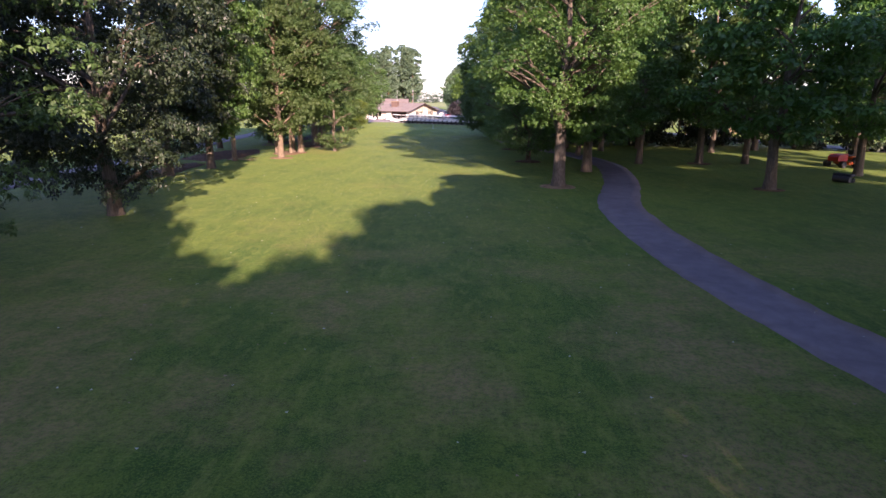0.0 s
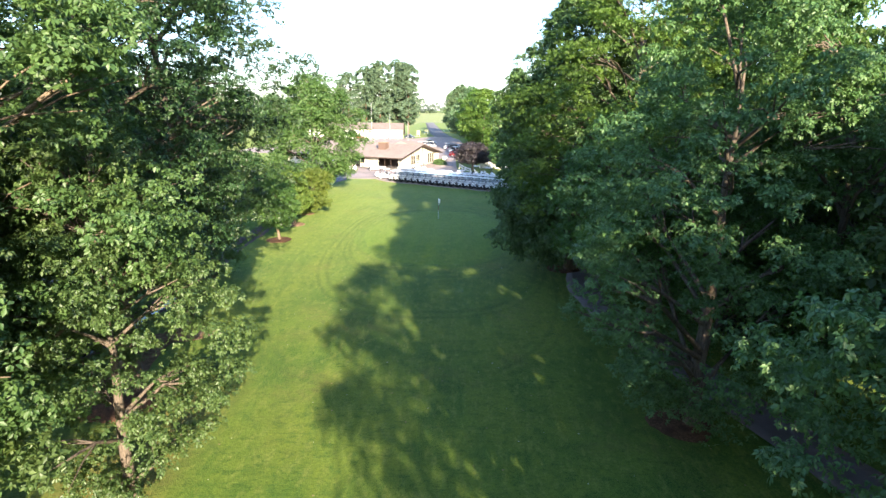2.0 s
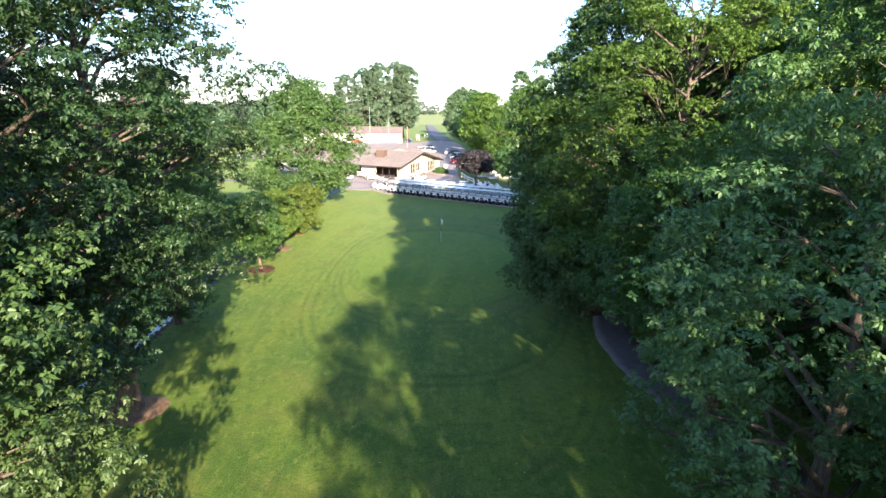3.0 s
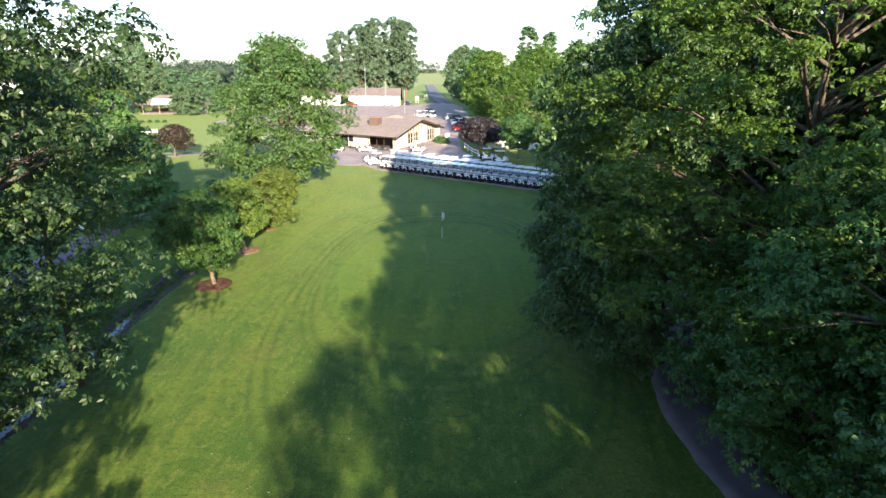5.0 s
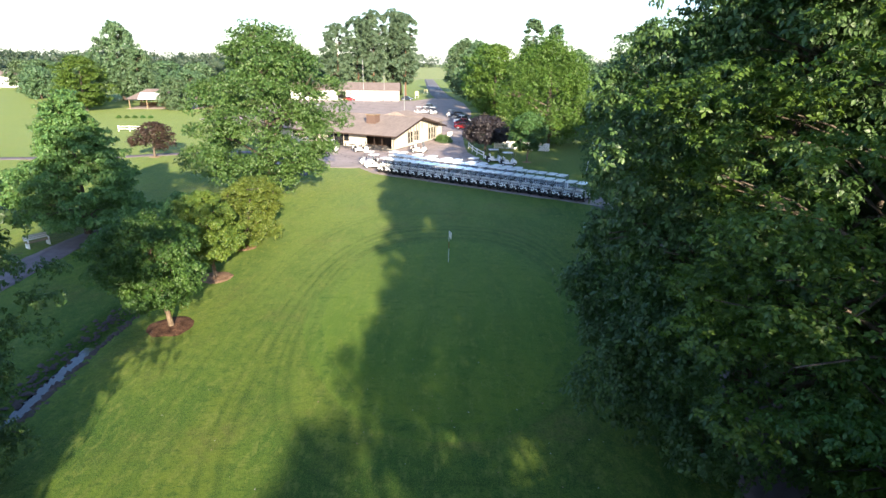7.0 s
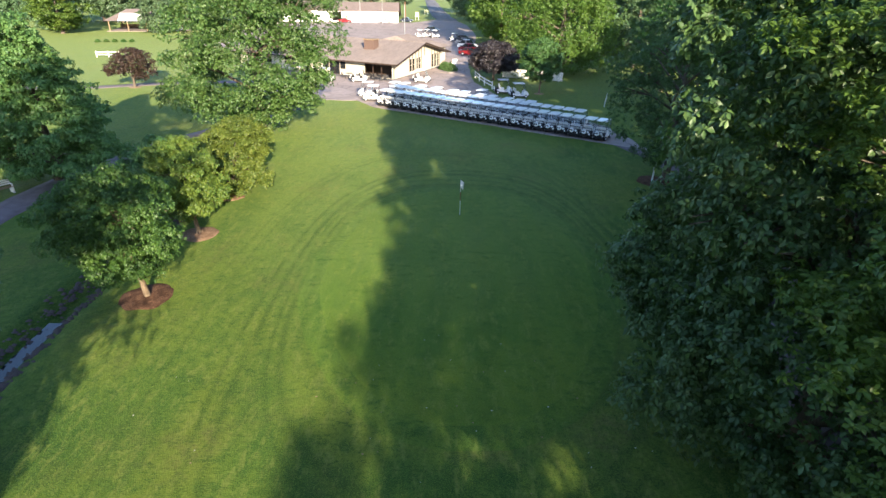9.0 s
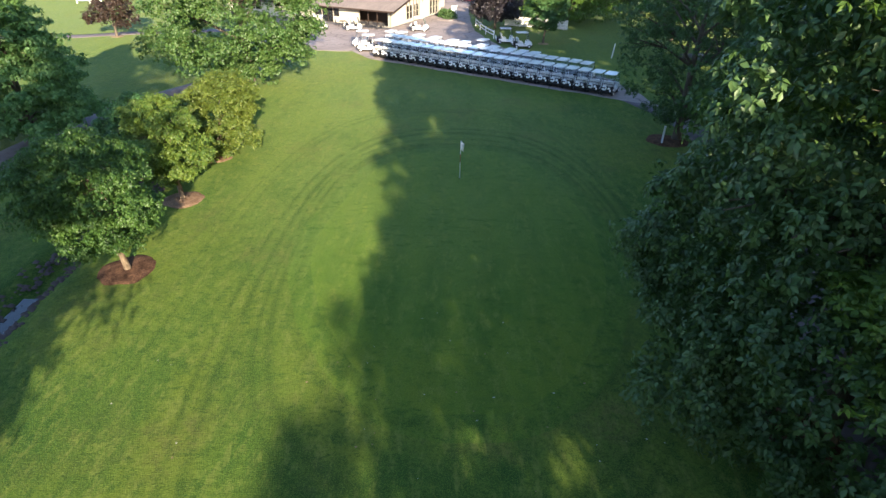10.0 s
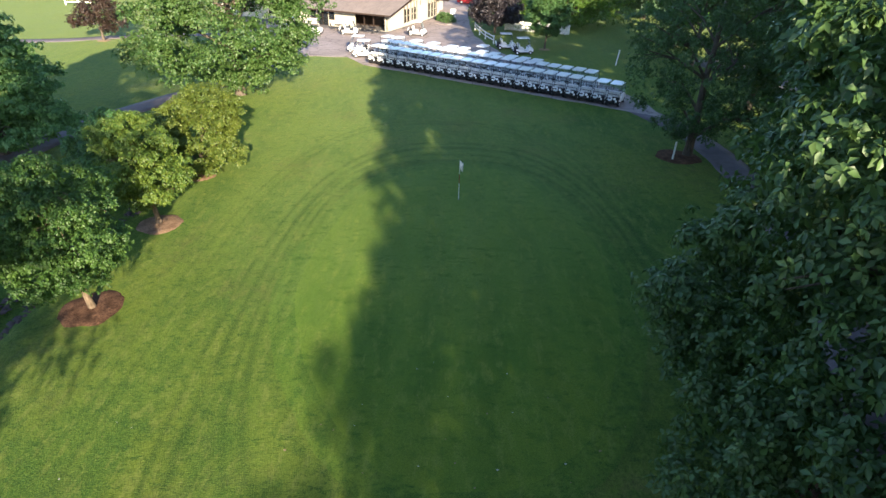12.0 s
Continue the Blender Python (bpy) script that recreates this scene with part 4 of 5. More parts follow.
def far_woods():
    """Belts of far trees towards the horizon, as clumps of large leaf sprays."""
    rng = np.random.RandomState(9)
    P = []
    for x0, x1, y0, y1, n, h in ((-700, -60, 420, 470, 260, 12), (-1100, -60, 620, 720, 420, 18), (-1500, 1500, 1500, 1560, 640, 27), (40, 700, 330, 400, 260, 14), (60, 900, 560, 640, 300, 15), (-420, -170, 330, 360, 60, 10)):
        x = rng.uniform(x0, x1, n)
        y = rng.uniform(y0, y1, n)
        hh = h * rng.uniform(0.65, 1.1, n)
        for a, b, c in zip(x, y, hh):
            m = 44
            d = rng.normal(size=(m, 3))
            d /= np.linalg.norm(d, axis=1, keepdims=True)
            P.append(np.array([a, b, c * 0.52]) + d * np.array([c * 0.5, c * 0.5, c * 0.48]))
    P = np.concatenate(P)
    n = len(P)
    s = rng.uniform(1.3, 2.5, n)[:, None]
    V = np.stack([P + rng.normal(size=(n, 3)) * s * 0.7 for _ in range(4)], 1).reshape(-1, 3)
    V[:, 2] = np.maximum(V[:, 2], 0)
    q = np.arange(n)[:, None] * 4
    T = np.concatenate([q + np.array([0, 1, 2]), q + np.array([0, 2, 3])])
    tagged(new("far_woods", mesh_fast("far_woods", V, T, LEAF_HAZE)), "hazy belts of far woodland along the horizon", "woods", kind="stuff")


far_woods()


# ---------------- mulch rings and beds ----------------
RING = "ring of wood mulch round a tree trunk"
for i, (x, y, rx, ry, mat) in enumerate(((-17.3, 99.8, 1.4, 1.35, MULCH_DARK), (-17.8, 106.9, 1.25, 1.2, MULCH), (-18.2, 113.2, 1.2, 1.15, MULCH), (13.1, 118.1, 1.7, 1.6, MULCH_DARK), (8.6, 40.4, 1.3, 1.3, MULCH),
                                         (-14.6, 56.3, 1.25, 1.2, MULCH), (-14.9, 69.8, 1.8, 1.8, MULCH_DARK), (-15.4, 77.5, 1.5, 1.5, MULCH), (8.6, 55.6, 1.4, 1.3, MULCH_DARK), (8.6, 69.0, 1.5, 1.4, MULCH_DARK),
                                         (8.2, 91.3, 1.5, 1.5, MULCH_DARK), (24.3, 55.6, 1.2, 1.1, EARTH), (22.3, 40.3, 1.1, 1.0, EARTH), (-45.4, 152.6, 0.9, 0.8, TAN), (9.1, 153.8, 0.8, 0.7, TAN))):
    blob_disc("mulch_ring", x, y, rx, ry, mat, 0.02, RING, "mulch", i * 1.7, 0.07, 0.16)
blob_disc("mulch_bed", -15.3, 61.4, 1.9, 3.0, MULCH, 0.016, "long bed of reddish mulch under a row of trees", "mulch", 2.2, 0.05, 0.3)
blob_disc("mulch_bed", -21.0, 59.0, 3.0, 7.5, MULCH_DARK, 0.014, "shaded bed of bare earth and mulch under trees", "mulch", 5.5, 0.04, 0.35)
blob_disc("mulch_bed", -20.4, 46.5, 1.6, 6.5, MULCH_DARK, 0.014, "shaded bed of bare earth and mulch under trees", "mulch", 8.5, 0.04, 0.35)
blob_disc("mulch_bed", -16.6, 73.6, 1.4, 5.0, EARTH, 0.012, "strip of bare brown earth along the tree row", "earth", 3.5, 0.03, 0.4)


def litter():
    """Clover flowers, petals and fallen leaves strewn over the lawn."""
    for name, mat, n, lo, hi, seed, label in (("grass_litter", CLOVER, 380, 0.014, 0.036, 3, "small white clover flowers and petals strewn on the grass"),
                                              ("leaf_litter", TAN, 500, 0.015, 0.04, 4, "dry brown leaves and twigs strewn on the grass")):
        rng = random.Random(seed)
        v, f = [], []
        for _ in range(n):
            x, y = rng.uniform(-14, 15), rng.uniform(8, 97)
            r, a = rng.uniform(lo, hi), rng.uniform(0, 6.3)
            z = lie(x, y) + 0.05
            b = len(v)
            for k, (q, h) in enumerate(((0, 0.0), (1.7, 0.02), (3.3, 0.0), (4.8, 0.02))):
                v.append((x + r * math.cos(a + q) * (1.5 if k % 2 else 1), y + r * math.sin(a + q), z + h))
            f += [(b, b + 1, b + 2), (b, b + 2, b + 3)]
        tagged(new(name, mesh_fast(name, v, f, mat)), label, "litter", kind="stuff")


litter()


# ---------------- putting green ----------------
def flagstick():
    fx, fy = -2.3, 110.3
    z = lie(fx, fy) + 0.04
    ob = thing("flagstick", "white flag on a thin striped flagstick in the hole", "flag", pose(fx, fy, z))
    part("pole", rod(bmesh.new(), (0, 0, -0.1), (0, 0, 1.0), 0.016), WHITE, ob, "white lower pole")
    part("pole_band", rod(bmesh.new(), (0, 0, 1.0), (0, 0, 1.55), 0.0165), RED, ob, "red painted band of the pole")
    part("pole_top", rod(bmesh.new(), (0, 0, 1.55), (0, 0, 2.36), 0.016), WHITE, ob)
    verts, faces = [], []
    for i in range(9):
        for j in range(6):
            u, v = i / 8, j / 5
            verts.append((0.016 + 0.19 * u * (1 - 0.2 * v), 0.06 * math.sin(u * 7 + v) * u, 2.34 - 0.42 * v - 0.26 * u * (0.6 + v * 0.4)))
    for i in range(8):
        for j in range(5):
            faces.append((i * 6 + j, (i + 1) * 6 + j, (i + 1) * 6 + j + 1, i * 6 + j + 1))
    me = mesh_of("flag_cloth", verts, faces, WHITE, True)
    cloth = part("flag_cloth", me, None, ob, "white drooping cloth")
    md = cloth.modifiers.new("thick", "SOLIDIFY")
    md.thickness = 0.006
    bm = bmesh.new()
    bmesh.ops.create_cone(bm, cap_ends=True, segments=20, radius1=0.054, radius2=0.054, depth=0.02)
    part("cup", bm, BLACK, ob, "dark hole cup")


flagstick()


# ---------------- golf carts ----------------
def golf_cart():
    """A two-seat golf cart; the front looks along -y."""
    ob = thing("golf_cart", "white two-seat golf cart with a flat roof parked in the row", "golf cart", pose(0, 0, 0), "parked golf carts")
    part("body", prism([(-1.17, 0.34), (-1.19, 0.52), (-1.02, 0.78), (-0.80, 0.90), (-0.64, 0.88), (-0.58, 0.36), (-0.05, 0.34), (-0.02, 0.58), (0.60, 0.60), (0.72, 0.50), (0.72, 0.34), (0.4, 0.27), (-0.5, 0.27)], 0.56, 0.03),
         CART_WHITE, ob, smooth=False)
    part("chassis", boxes(((-0.5, -1.12, 0.2), (0.5, 1.12, 0.30))), BLACK, ob, "black underbody")
    part("bumper", boxes(((-0.54, -1.27, 0.26), (0.54, -1.17, 0.42)), bevel=0.03), BLACK, ob, "black front bumper")
    part("bag_well", prism([(0.74, 0.30), (0.74, 0.78), (0.92, 0.70), (1.24, 0.66), (1.27, 0.34)], 0.55, 0.03), BLACK, ob, "black bag well at the rear")
    bm = bmesh.new()
    n1, n2 = 16, 8
    ring = [[bm.verts.new(Vector(((0.17 + 0.085 * math.cos(b)) * math.cos(a), 0.07 * math.sin(b), (0.15 + 0.085 * math.cos(b)) * math.sin(a)))) for b in [2 * math.pi * j / n2 for j in range(n2)]] for a in [0.5 + (2 * math.pi - 0.9) * i / (n1 - 1) for i in range(n1)]]
    for i in range(n1 - 1):
        for j in range(n2):
            bm.faces.new((ring[i][j], ring[i + 1][j], ring[i + 1][(j + 1) % n2], ring[i][(j + 1) % n2]))
    bm.faces.new(ring[0])
    bm.faces.new(ring[-1][::-1])
    bm.transform(Matrix.Translation((0.2, 1.25, 0.72)))
    part("rear_panel", bm, CART_WHITE, ob, "white rounded rear body moulding", True)
    part("ball_washer", boxes(((-0.34, 1.20, 0.62), (-0.12, 1.33, 0.82)), bevel=0.05), CART_WHITE, ob, "white rounded box on the rear")
    part("sand_bottle", boxes(((-0.46, 1.20, 0.44), (-0.30, 1.31, 0.62)), bevel=0.05), CART_WHITE, ob, "white sand bottle on the rear")
    for sx in (-1, 1):
        part("rear_fender", boxes(((sx * 0.54 - 0.045, 0.5, 0.44), (sx * 0.54 + 0.045, 0.95, 0.62)), bevel=0.03), CART_WHITE, ob, "white rear fender")
    for sx in (-1, 1):
        bm = bmesh.new()
        bmesh.ops.create_uvsphere(bm, u_segments=10, v_segments=6, radius=0.085, matrix=Matrix.Translation((sx * 0.42, -1.13, 0.6)) @ Matrix.Diagonal((1.2, 0.5, 0.9, 1)))
        part("headlight", bm, LAMPGLASS, ob, "clear headlight", True)
    part("seat", boxes(((-0.52, -0.02, 0.60), (0.52, 0.50, 0.74)), bevel=0.04), SEAT, ob, "cream vinyl bench seat")
    for sx in (-1, 1):
        part("backrest", box(bmesh.new(), (sx * 0.27 - 0.23, -0.07, -0.22), (sx * 0.27 + 0.23, 0.07, 0.22), 0.06, pose(0, 0.58, 1.0, -14, 0, 0)), SEAT, ob, "cream vinyl back cushion")
    bm = box(bmesh.new(), (-0.51, -0.64, 1.79), (0.51, 0.78, 1.86))
    bmesh.ops.bevel(bm, geom=[e for e in bm.edges if abs(e.verts[0].co.z - e.verts[1].co.z) > 0.01], offset=0.14, segments=4, affect="EDGES", profile=0.5)
    part("roof", bm, CART_WHITE, ob, "flat white roof with rounded corners")
    for sx in (-1, 1):
        part("front_strut", rod(bmesh.new(), (sx * 0.52, -0.86, 0.86), (sx * 0.53, -0.56, 1.81), 0.02, sides=6), DARKMETAL, ob)
        part("rear_strut", rod(bmesh.new(), (sx * 0.53, 0.72, 0.6), (sx * 0.53, 0.74, 1.81), 0.02, sides=6), DARKMETAL, ob)
    ws = bmesh.new()
    box(ws, (-0.50, -0.006, 0), (0.50, 0.006, 0.94), 0, pose(0, -0.84, 0.87, -15, 0, 0))
    part("windshield", ws, SCREEN, ob, "clear plastic windshield")
    bm = bmesh.new()
    box(bm, (-0.5, 0.9, 0.62), (0.5, 1.0, 0.66))
    box(bm, (-0.5, 0.96, 0.66), (-0.46, 1.0, 1.05))
    box(bm, (0.46, 0.96, 0.66), (0.5, 1.0, 1.05))
    box(bm, (-0.5, 0.96, 1.02), (0.5, 1.0, 1.06))
    part("bag_rack", bm, DARKMETAL, ob, "dark bag rack")
    bm = bmesh.new()
    n1, n2 = 14, 5
    ring = [[bm.verts.new(Vector(((0.17 + 0.02 * math.cos(b)) * math.cos(a), (0.17 + 0.02 * math.cos(b)) * math.sin(a), 0.02 * math.sin(b)))) for b in [2 * math.pi * j / n2 for j in range(n2)]] for a in [2 * math.pi * i / n1 for i in range(n1)]]
    for i in range(n1):
        for j in range(n2):
            bm.faces.new((ring[i][j], ring[(i + 1) % n1][j], ring[(i + 1) % n1][(j + 1) % n2], ring[i][(j + 1) % n2]))
    bm.transform(pose(-0.26, -0.42, 1.0, 55, 0, 0))
    part("steering_wheel", bm, BLACK, ob)
    part("steering_column", rod(bmesh.new(), (-0.26, -0.68, 0.75), (-0.26, -0.42, 1.0), 0.02, sides=6), BLACK, ob)
    for sx in (-1, 1):
        for wy in (-0.82, 0.80):
            bm = rod(bmesh.new(), (sx * 0.42, wy, 0.22), (sx * 0.60, wy, 0.22), 0.22, sides=16)
            wheel = part("wheel", bm, BLACK, ob, "black tyre")
            part("hub", rod(bmesh.new(), (sx * 0.595, wy, 0.22), (sx * 0.615, wy, 0.22), 0.11, sides=12), CART_WHITE, wheel, "white wheel hub")
    return ob


CART = golf_cart()
ROW_DIR = Vector((0.855, -0.518, 0))
BACK_DIR = Vector((0.518, 0.855, 0))
ROW_YAW = 180 + math.degrees(math.atan2(ROW_DIR.y, ROW_DIR.x))
YARD_Z = 0.03
carts = []
rng = random.Random(77)
first = Vector((-10.66, 144.38, 0))
for i in range(22):
    p = first + ROW_DIR * (i * 1.257) + BACK_DIR * rng.uniform(-0.06, 0.06)
    carts.append((p.x, p.y, ROW_YAW + rng.uniform(-1.5, 1.5)))
for i in range(22):
    p = first + ROW_DIR * ((i - 2.6) * 1.255) + BACK_DIR * (2.85 + rng.uniform(-0.1, 0.1))
    if i > 1:
        carts.append((p.x, p.y, ROW_YAW + rng.uniform(-2, 2)))
for x, y in ((5.9, 138.9), (4.7, 139.6), (3.55, 140.4), (1.8, 141.6), (0.6, 142.4), (0.9, 145.5), (-1.3, 143.9), (-2.6, 144.7), (-4.6, 146.3), (-6.6, 147.5), (-8.8, 149.2), (-10.1, 149.9)):
    carts.append((x, y, ROW_YAW + rng.uniform(-3, 3)))
carts += [(-13.6, 149.6, -95), (-12.6, 147.0, -92), (4.2, 153.7, 95), (6.0, 151.0, 100), (-7.2, 161.0, 78), (-16.4, 160.6, 92), (-21.2, 160.4, 95), (-24.6, 161.6, 88), (-5.6, 189.0, 20), (-2.0, 222, 60), (1.4, 178.5, 10), (-9.2, 231.4, 100), (-11.0, 230.4, 95), (-7.2, 229.8, 110)]
CART.matrix_world = pose(carts[0][0], carts[0][1], YARD_Z, 0, 0, carts[0][2])
for x, y, yaw in carts[1:]:
    on_lawn = (x, y) in ((4.2, 153.7), (6.0, 151.0))
    c = copy_thing(CART, pose(x, y, 0.0 if on_lawn else YARD_Z, 0, 0, yaw))
    if on_lawn:
        tagged(c, "white golf cart parked on the grass behind the fence")


# ---------------- clubhouse ----------------
def wall_with_openings(length, height, thick, openings):
    """A wall along x with rectangular openings (x0, x1, z0, z1) cut right through; it is thick in y."""
    xs = sorted({0.0, length, *[o[0] for o in openings], *[o[1] for o in openings]})
    zs = sorted({0.0, height, *[o[2] for o in openings], *[o[3] for o in openings]})
    bm = bmesh.new()
    for x0, x1 in zip(xs, xs[1:]):
        for z0, z1 in zip(zs, zs[1:]):
            cx, cz = (x0 + x1) / 2, (z0 + z1) / 2
            if not any(o[0] < cx < o[1] and o[2] < cz < o[3] for o in openings):
                box(bm, (x0, 0, z0), (x1, thick, z1))
    bmesh.ops.remove_doubles(bm, verts=bm.verts[:], dist=0.0005)
    seen = {}
    for f in bm.faces:
        seen.setdefault(tuple(round(v, 3) for v in f.calc_center_median()), []).append(f)
    bmesh.ops.delete(bm, geom=[f for fs in seen.values() if len(fs) > 1 for f in fs], context="FACES_ONLY")
    return bm


def window_part(parent, name, m, x0, x1, z0, z1, cols, rows, depth=0.12, frame_mat=None, label="dark brown framed window"):
    """A framed window with real panes, set in an opening."""
    bm = bmesh.new()
    t = 0.07
    for a, b in (((x0, 0, z0), (x1, depth, z0 + t)), ((x0, 0, z1 - t), (x1, depth, z1)), ((x0, 0, z0 + t), (x0 + t, depth, z1 - t)), ((x1 - t, 0, z0 + t), (x1, depth, z1 - t))):
        box(bm, a, b)
    for i in range(1, cols):
        c = x0 + (x1 - x0) * i / cols
        box(bm, (c - 0.035, 0.01, z0 + t), (c + 0.035, depth - 0.01, z1 - t))
    for j in range(1, rows):
        c = z0 + (z1 - z0) * j / rows
        box(bm, (x0 + t, 0.02, c - 0.03), (x1 - t, depth - 0.02, c + 0.03))
    bm.transform(m)
    w = part(name, bm, frame_mat or BROWN, parent, label)
    for i in range(cols):
        for j in range(rows):
            a = (x0 + (x1 - x0) * i / cols + 0.04, depth * 0.45, z0 + (z1 - z0) * j / rows + 0.035)
            b = (x0 + (x1 - x0) * (i + 1) / cols - 0.04, depth * 0.55, z0 + (z1 - z0) * (j + 1) / rows - 0.035)
            g = boxes((a, b))
            g.transform(m)
            part("pane", g, GLASS, w, "glass pane")
    return w


def clubhouse():
    W, L, EAVE, RIDGE = 17.4, 30.0, 2.45, 4.45
    ob = thing("clubhouse", "low cream clubhouse with a shallow brown shingle roof and brick chimney", "house", pose(-11.5, 163.0, 0, 0, 0, 66.4))
    # gable wall, along local x at y = 0
    slots = ((5.2, 6.0, 0.45), (6.2, 7.0, 0.45), (7.5, 8.2, 0.55), (8.4, 9.1, 0.55), (13.3, 14.1, 0.2), (14.4, 15.2, 0.2), (15.5, 16.2, 0.2))
    gable_open = [(a, b, c, 2.42) for a, b, c in slots]
    part("gable_wall", wall_with_openings(W, EAVE, 0.22, gable_open), CREAM, ob, "cream gable wall")
    bm = bmesh.new()
    tri = [(0, EAVE), (W, EAVE), (W / 2, RIDGE - 0.05)]
    a = [bm.verts.new((x, 0, z)) for x, z in tri]
    b = [bm.verts.new((x, 0.22, z)) for x, z in tri]
    bm.faces.new(a)
    bm.faces.new(b[::-1])
    for i in range(3):
        bm.faces.new((a[i], b[i], b[(i + 1) % 3], a[(i + 1) % 3]))
    part("gable_top", bm, CREAM, ob, "cream gable top")
    for a, b, c in slots:
        window_part(ob, "gable_window", Matrix.Identity(4), a, b, c, 2.42, 1, 2, 0.12, CREAM, "tall narrow window with a cream frame")
    for x, z in ((5.1, 0.45), (6.1, 0.45), (7.25, 0.45), (8.3, 0.55), (9.2, 0.55), (10.4, EAVE), (13.2, 0.2), (14.25, 0.2), (15.35, 0.2), (16.3, 0.2)):
        top = EAVE + (RIDGE - EAVE) * (1 - abs(x - W / 2) / (W / 2)) - 0.1
        part("trim_board", boxes(((x - 0.08, -0.04, z), (x + 0.08, -0.002, top))), BROWN, ob, "dark brown trim board")
    # front wall, along local y at x = 0
    turn = Matrix(((0, 1, 0, 0), (1, 0, 0, 0), (0, 0, 1, 0), (0, 0, 0, 1)))
    front_open = [(0.35, 5.2, 0.1, 2.25), (8.6, 9.6, 0.9, 2.15), (9.7, 11.6, 0.05, 2.15), (11.7, 12.9, 0.9, 2.15), (16.0, 20.5, 0.8, 2.1), (23, 27, 0.8, 2.1)]
    fm = wall_with_openings(L, EAVE, 0.22, front_open)
    fm.transform(turn)
    part("front_wall", fm, CREAM, ob, "cream front wall with a dark porch opening")
    window_part(ob, "front_window", turn, 8.6, 9.6, 0.9, 2.15, 1, 1)
    window_part(ob, "front_door", turn, 9.7, 11.6, 0.05, 2.15, 2, 1)
    window_part(ob, "front_window", turn, 11.7, 12.9, 0.9, 2.15, 1, 1)
    window_part(ob, "front_window", turn, 16.0, 20.5, 0.8, 2.1, 3, 2, 0.12, CREAM, "wide white-framed window")
    window_part(ob, "front_window", turn, 23, 27, 0.8, 2.1, 3, 2, 0.12, CREAM, "wide white-framed window")
    for y in (2.2, 3.7):
        part("porch_post", boxes(((0.03, y - 0.07, 0), (0.17, y + 0.07, EAVE))), BROWN, ob, "dark porch post")
    part("back_wall", boxes(((W - 0.22, 0.22, 0), (W, L, EAVE))), CREAM, ob)
    part("end_wall", boxes(((0.22, L - 0.22, 0), (W - 0.22, L, EAVE))), CREAM, ob)
    # dark panels added behind the openings to make the rooms look unlit
    part("dark_backing", boxes(((3.2, 0.3, 0), (3.35, L - 0.3, EAVE))), BROWN, ob, "dark brown panel added so the openings look unlit")
    part("dark_backing", boxes(((3.4, 1.1, 0.06), (W - 0.3, 1.2, EAVE))), BROWN, ob, "dark brown panel added so the openings look unlit")
    part("floor_slab", boxes(((-1.6, -0.3, 0.0), (W, L, 0.06))), ROADTAR, ob, "grey concrete slab")
    # roof slabs
    over, lip = 1.15, 1.2
    slope = (RIDGE - EAVE) / (W / 2)
    for side in (-1, 1):
        x0, z0 = (-over, EAVE - slope * over) if side < 0 else (W + over, EAVE - slope * over)
        bm = bmesh.new()
        prof = [(x0, z0 + 0.05), (W / 2, RIDGE + 0.05), (W / 2, RIDGE + 0.22), (x0, z0 + 0.22)]
        lo = [bm.verts.new((x, -lip, z)) for x, z in prof]
        hi = [bm.verts.new((x, L + 0.6, z)) for x, z in prof]
        bm.faces.new(lo)
        bm.faces.new(hi[::-1])
        for i in range(4):
            bm.faces.new((lo[i], hi[i], hi[(i + 1) % 4], lo[(i + 1) % 4]))
        part("roof_slope", bm, SHINGLE, ob, "brown shingle roof slope")
        part("fascia", boxes(((x0 - 0.05 if side < 0 else x0 + 0.005, -lip, z0), (x0 - 0.005 if side < 0 else x0 + 0.05, L + 0.6, z0 + 0.2))), BROWN, ob, "dark fascia board")
        bm = bmesh.new()
        ang = math.degrees(math.atan(slope)) * (1 if side > 0 else -1)
        ln = math.hypot(W / 2 + over, slope * (W / 2 + over))
        box(bm, (-ln / 2, -lip - 0.05, -0.12), (ln / 2, -lip - 0.004, 0.1), 0, Matrix.Translation(((x0 + W / 2) / 2, 0, (z0 + RIDGE) / 2 + 0.12)) @ pose(0, 0, 0, 0, ang, 0))
        part("barge_board", bm, BROWN, ob, "dark barge board")
    part("ridge_cap", boxes(((W / 2 - 0.16, -lip, RIDGE + 0.18), (W / 2 + 0.16, L + 0.6, RIDGE + 0.25))), SHINGLE, ob)
    ch = part("chimney", boxes(((3.9, 5.7, 2.9), (5.4, 7.5, 5.0))), BRICK, ob, "brick chimney")
    part("chimney_cap", boxes(((3.8, 5.6, 5.0), (5.5, 7.6, 5.12))), TAN, ch, "pale mortar cap")
    # low wing behind with its own hipped roof
    part("wing_wall", boxes(((W - 0.1, 2.5, 0), (W + 7, 14.5, 2.5))), CREAM, ob)
    bm = bmesh.new()
    base = [bm.verts.new(v) for v in ((W - 3.0, 1.6, 2.85), (W + 8.0, 1.6, 2.55), (W + 8.0, 15.4, 2.55), (W - 3.0, 15.4, 2.85))]
    top = [bm.verts.new(v) for v in ((W - 2.0, 8.0, 4.7), (W + 2.5, 8.0, 4.7))]
    bm.faces.new((base[0], base[1], top[1], top[0]))
    bm.faces.new((base[1], base[2], top[1]))
    bm.faces.new((base[2], base[3], top[0], top[1]))
    bm.faces.new((base[3], base[0], top[0]))
    bm.faces.new(base[::-1])
    part("wing_roof", bm, SHINGLE, ob, "hipped brown shingle roof")
    return ob


clubhouse()


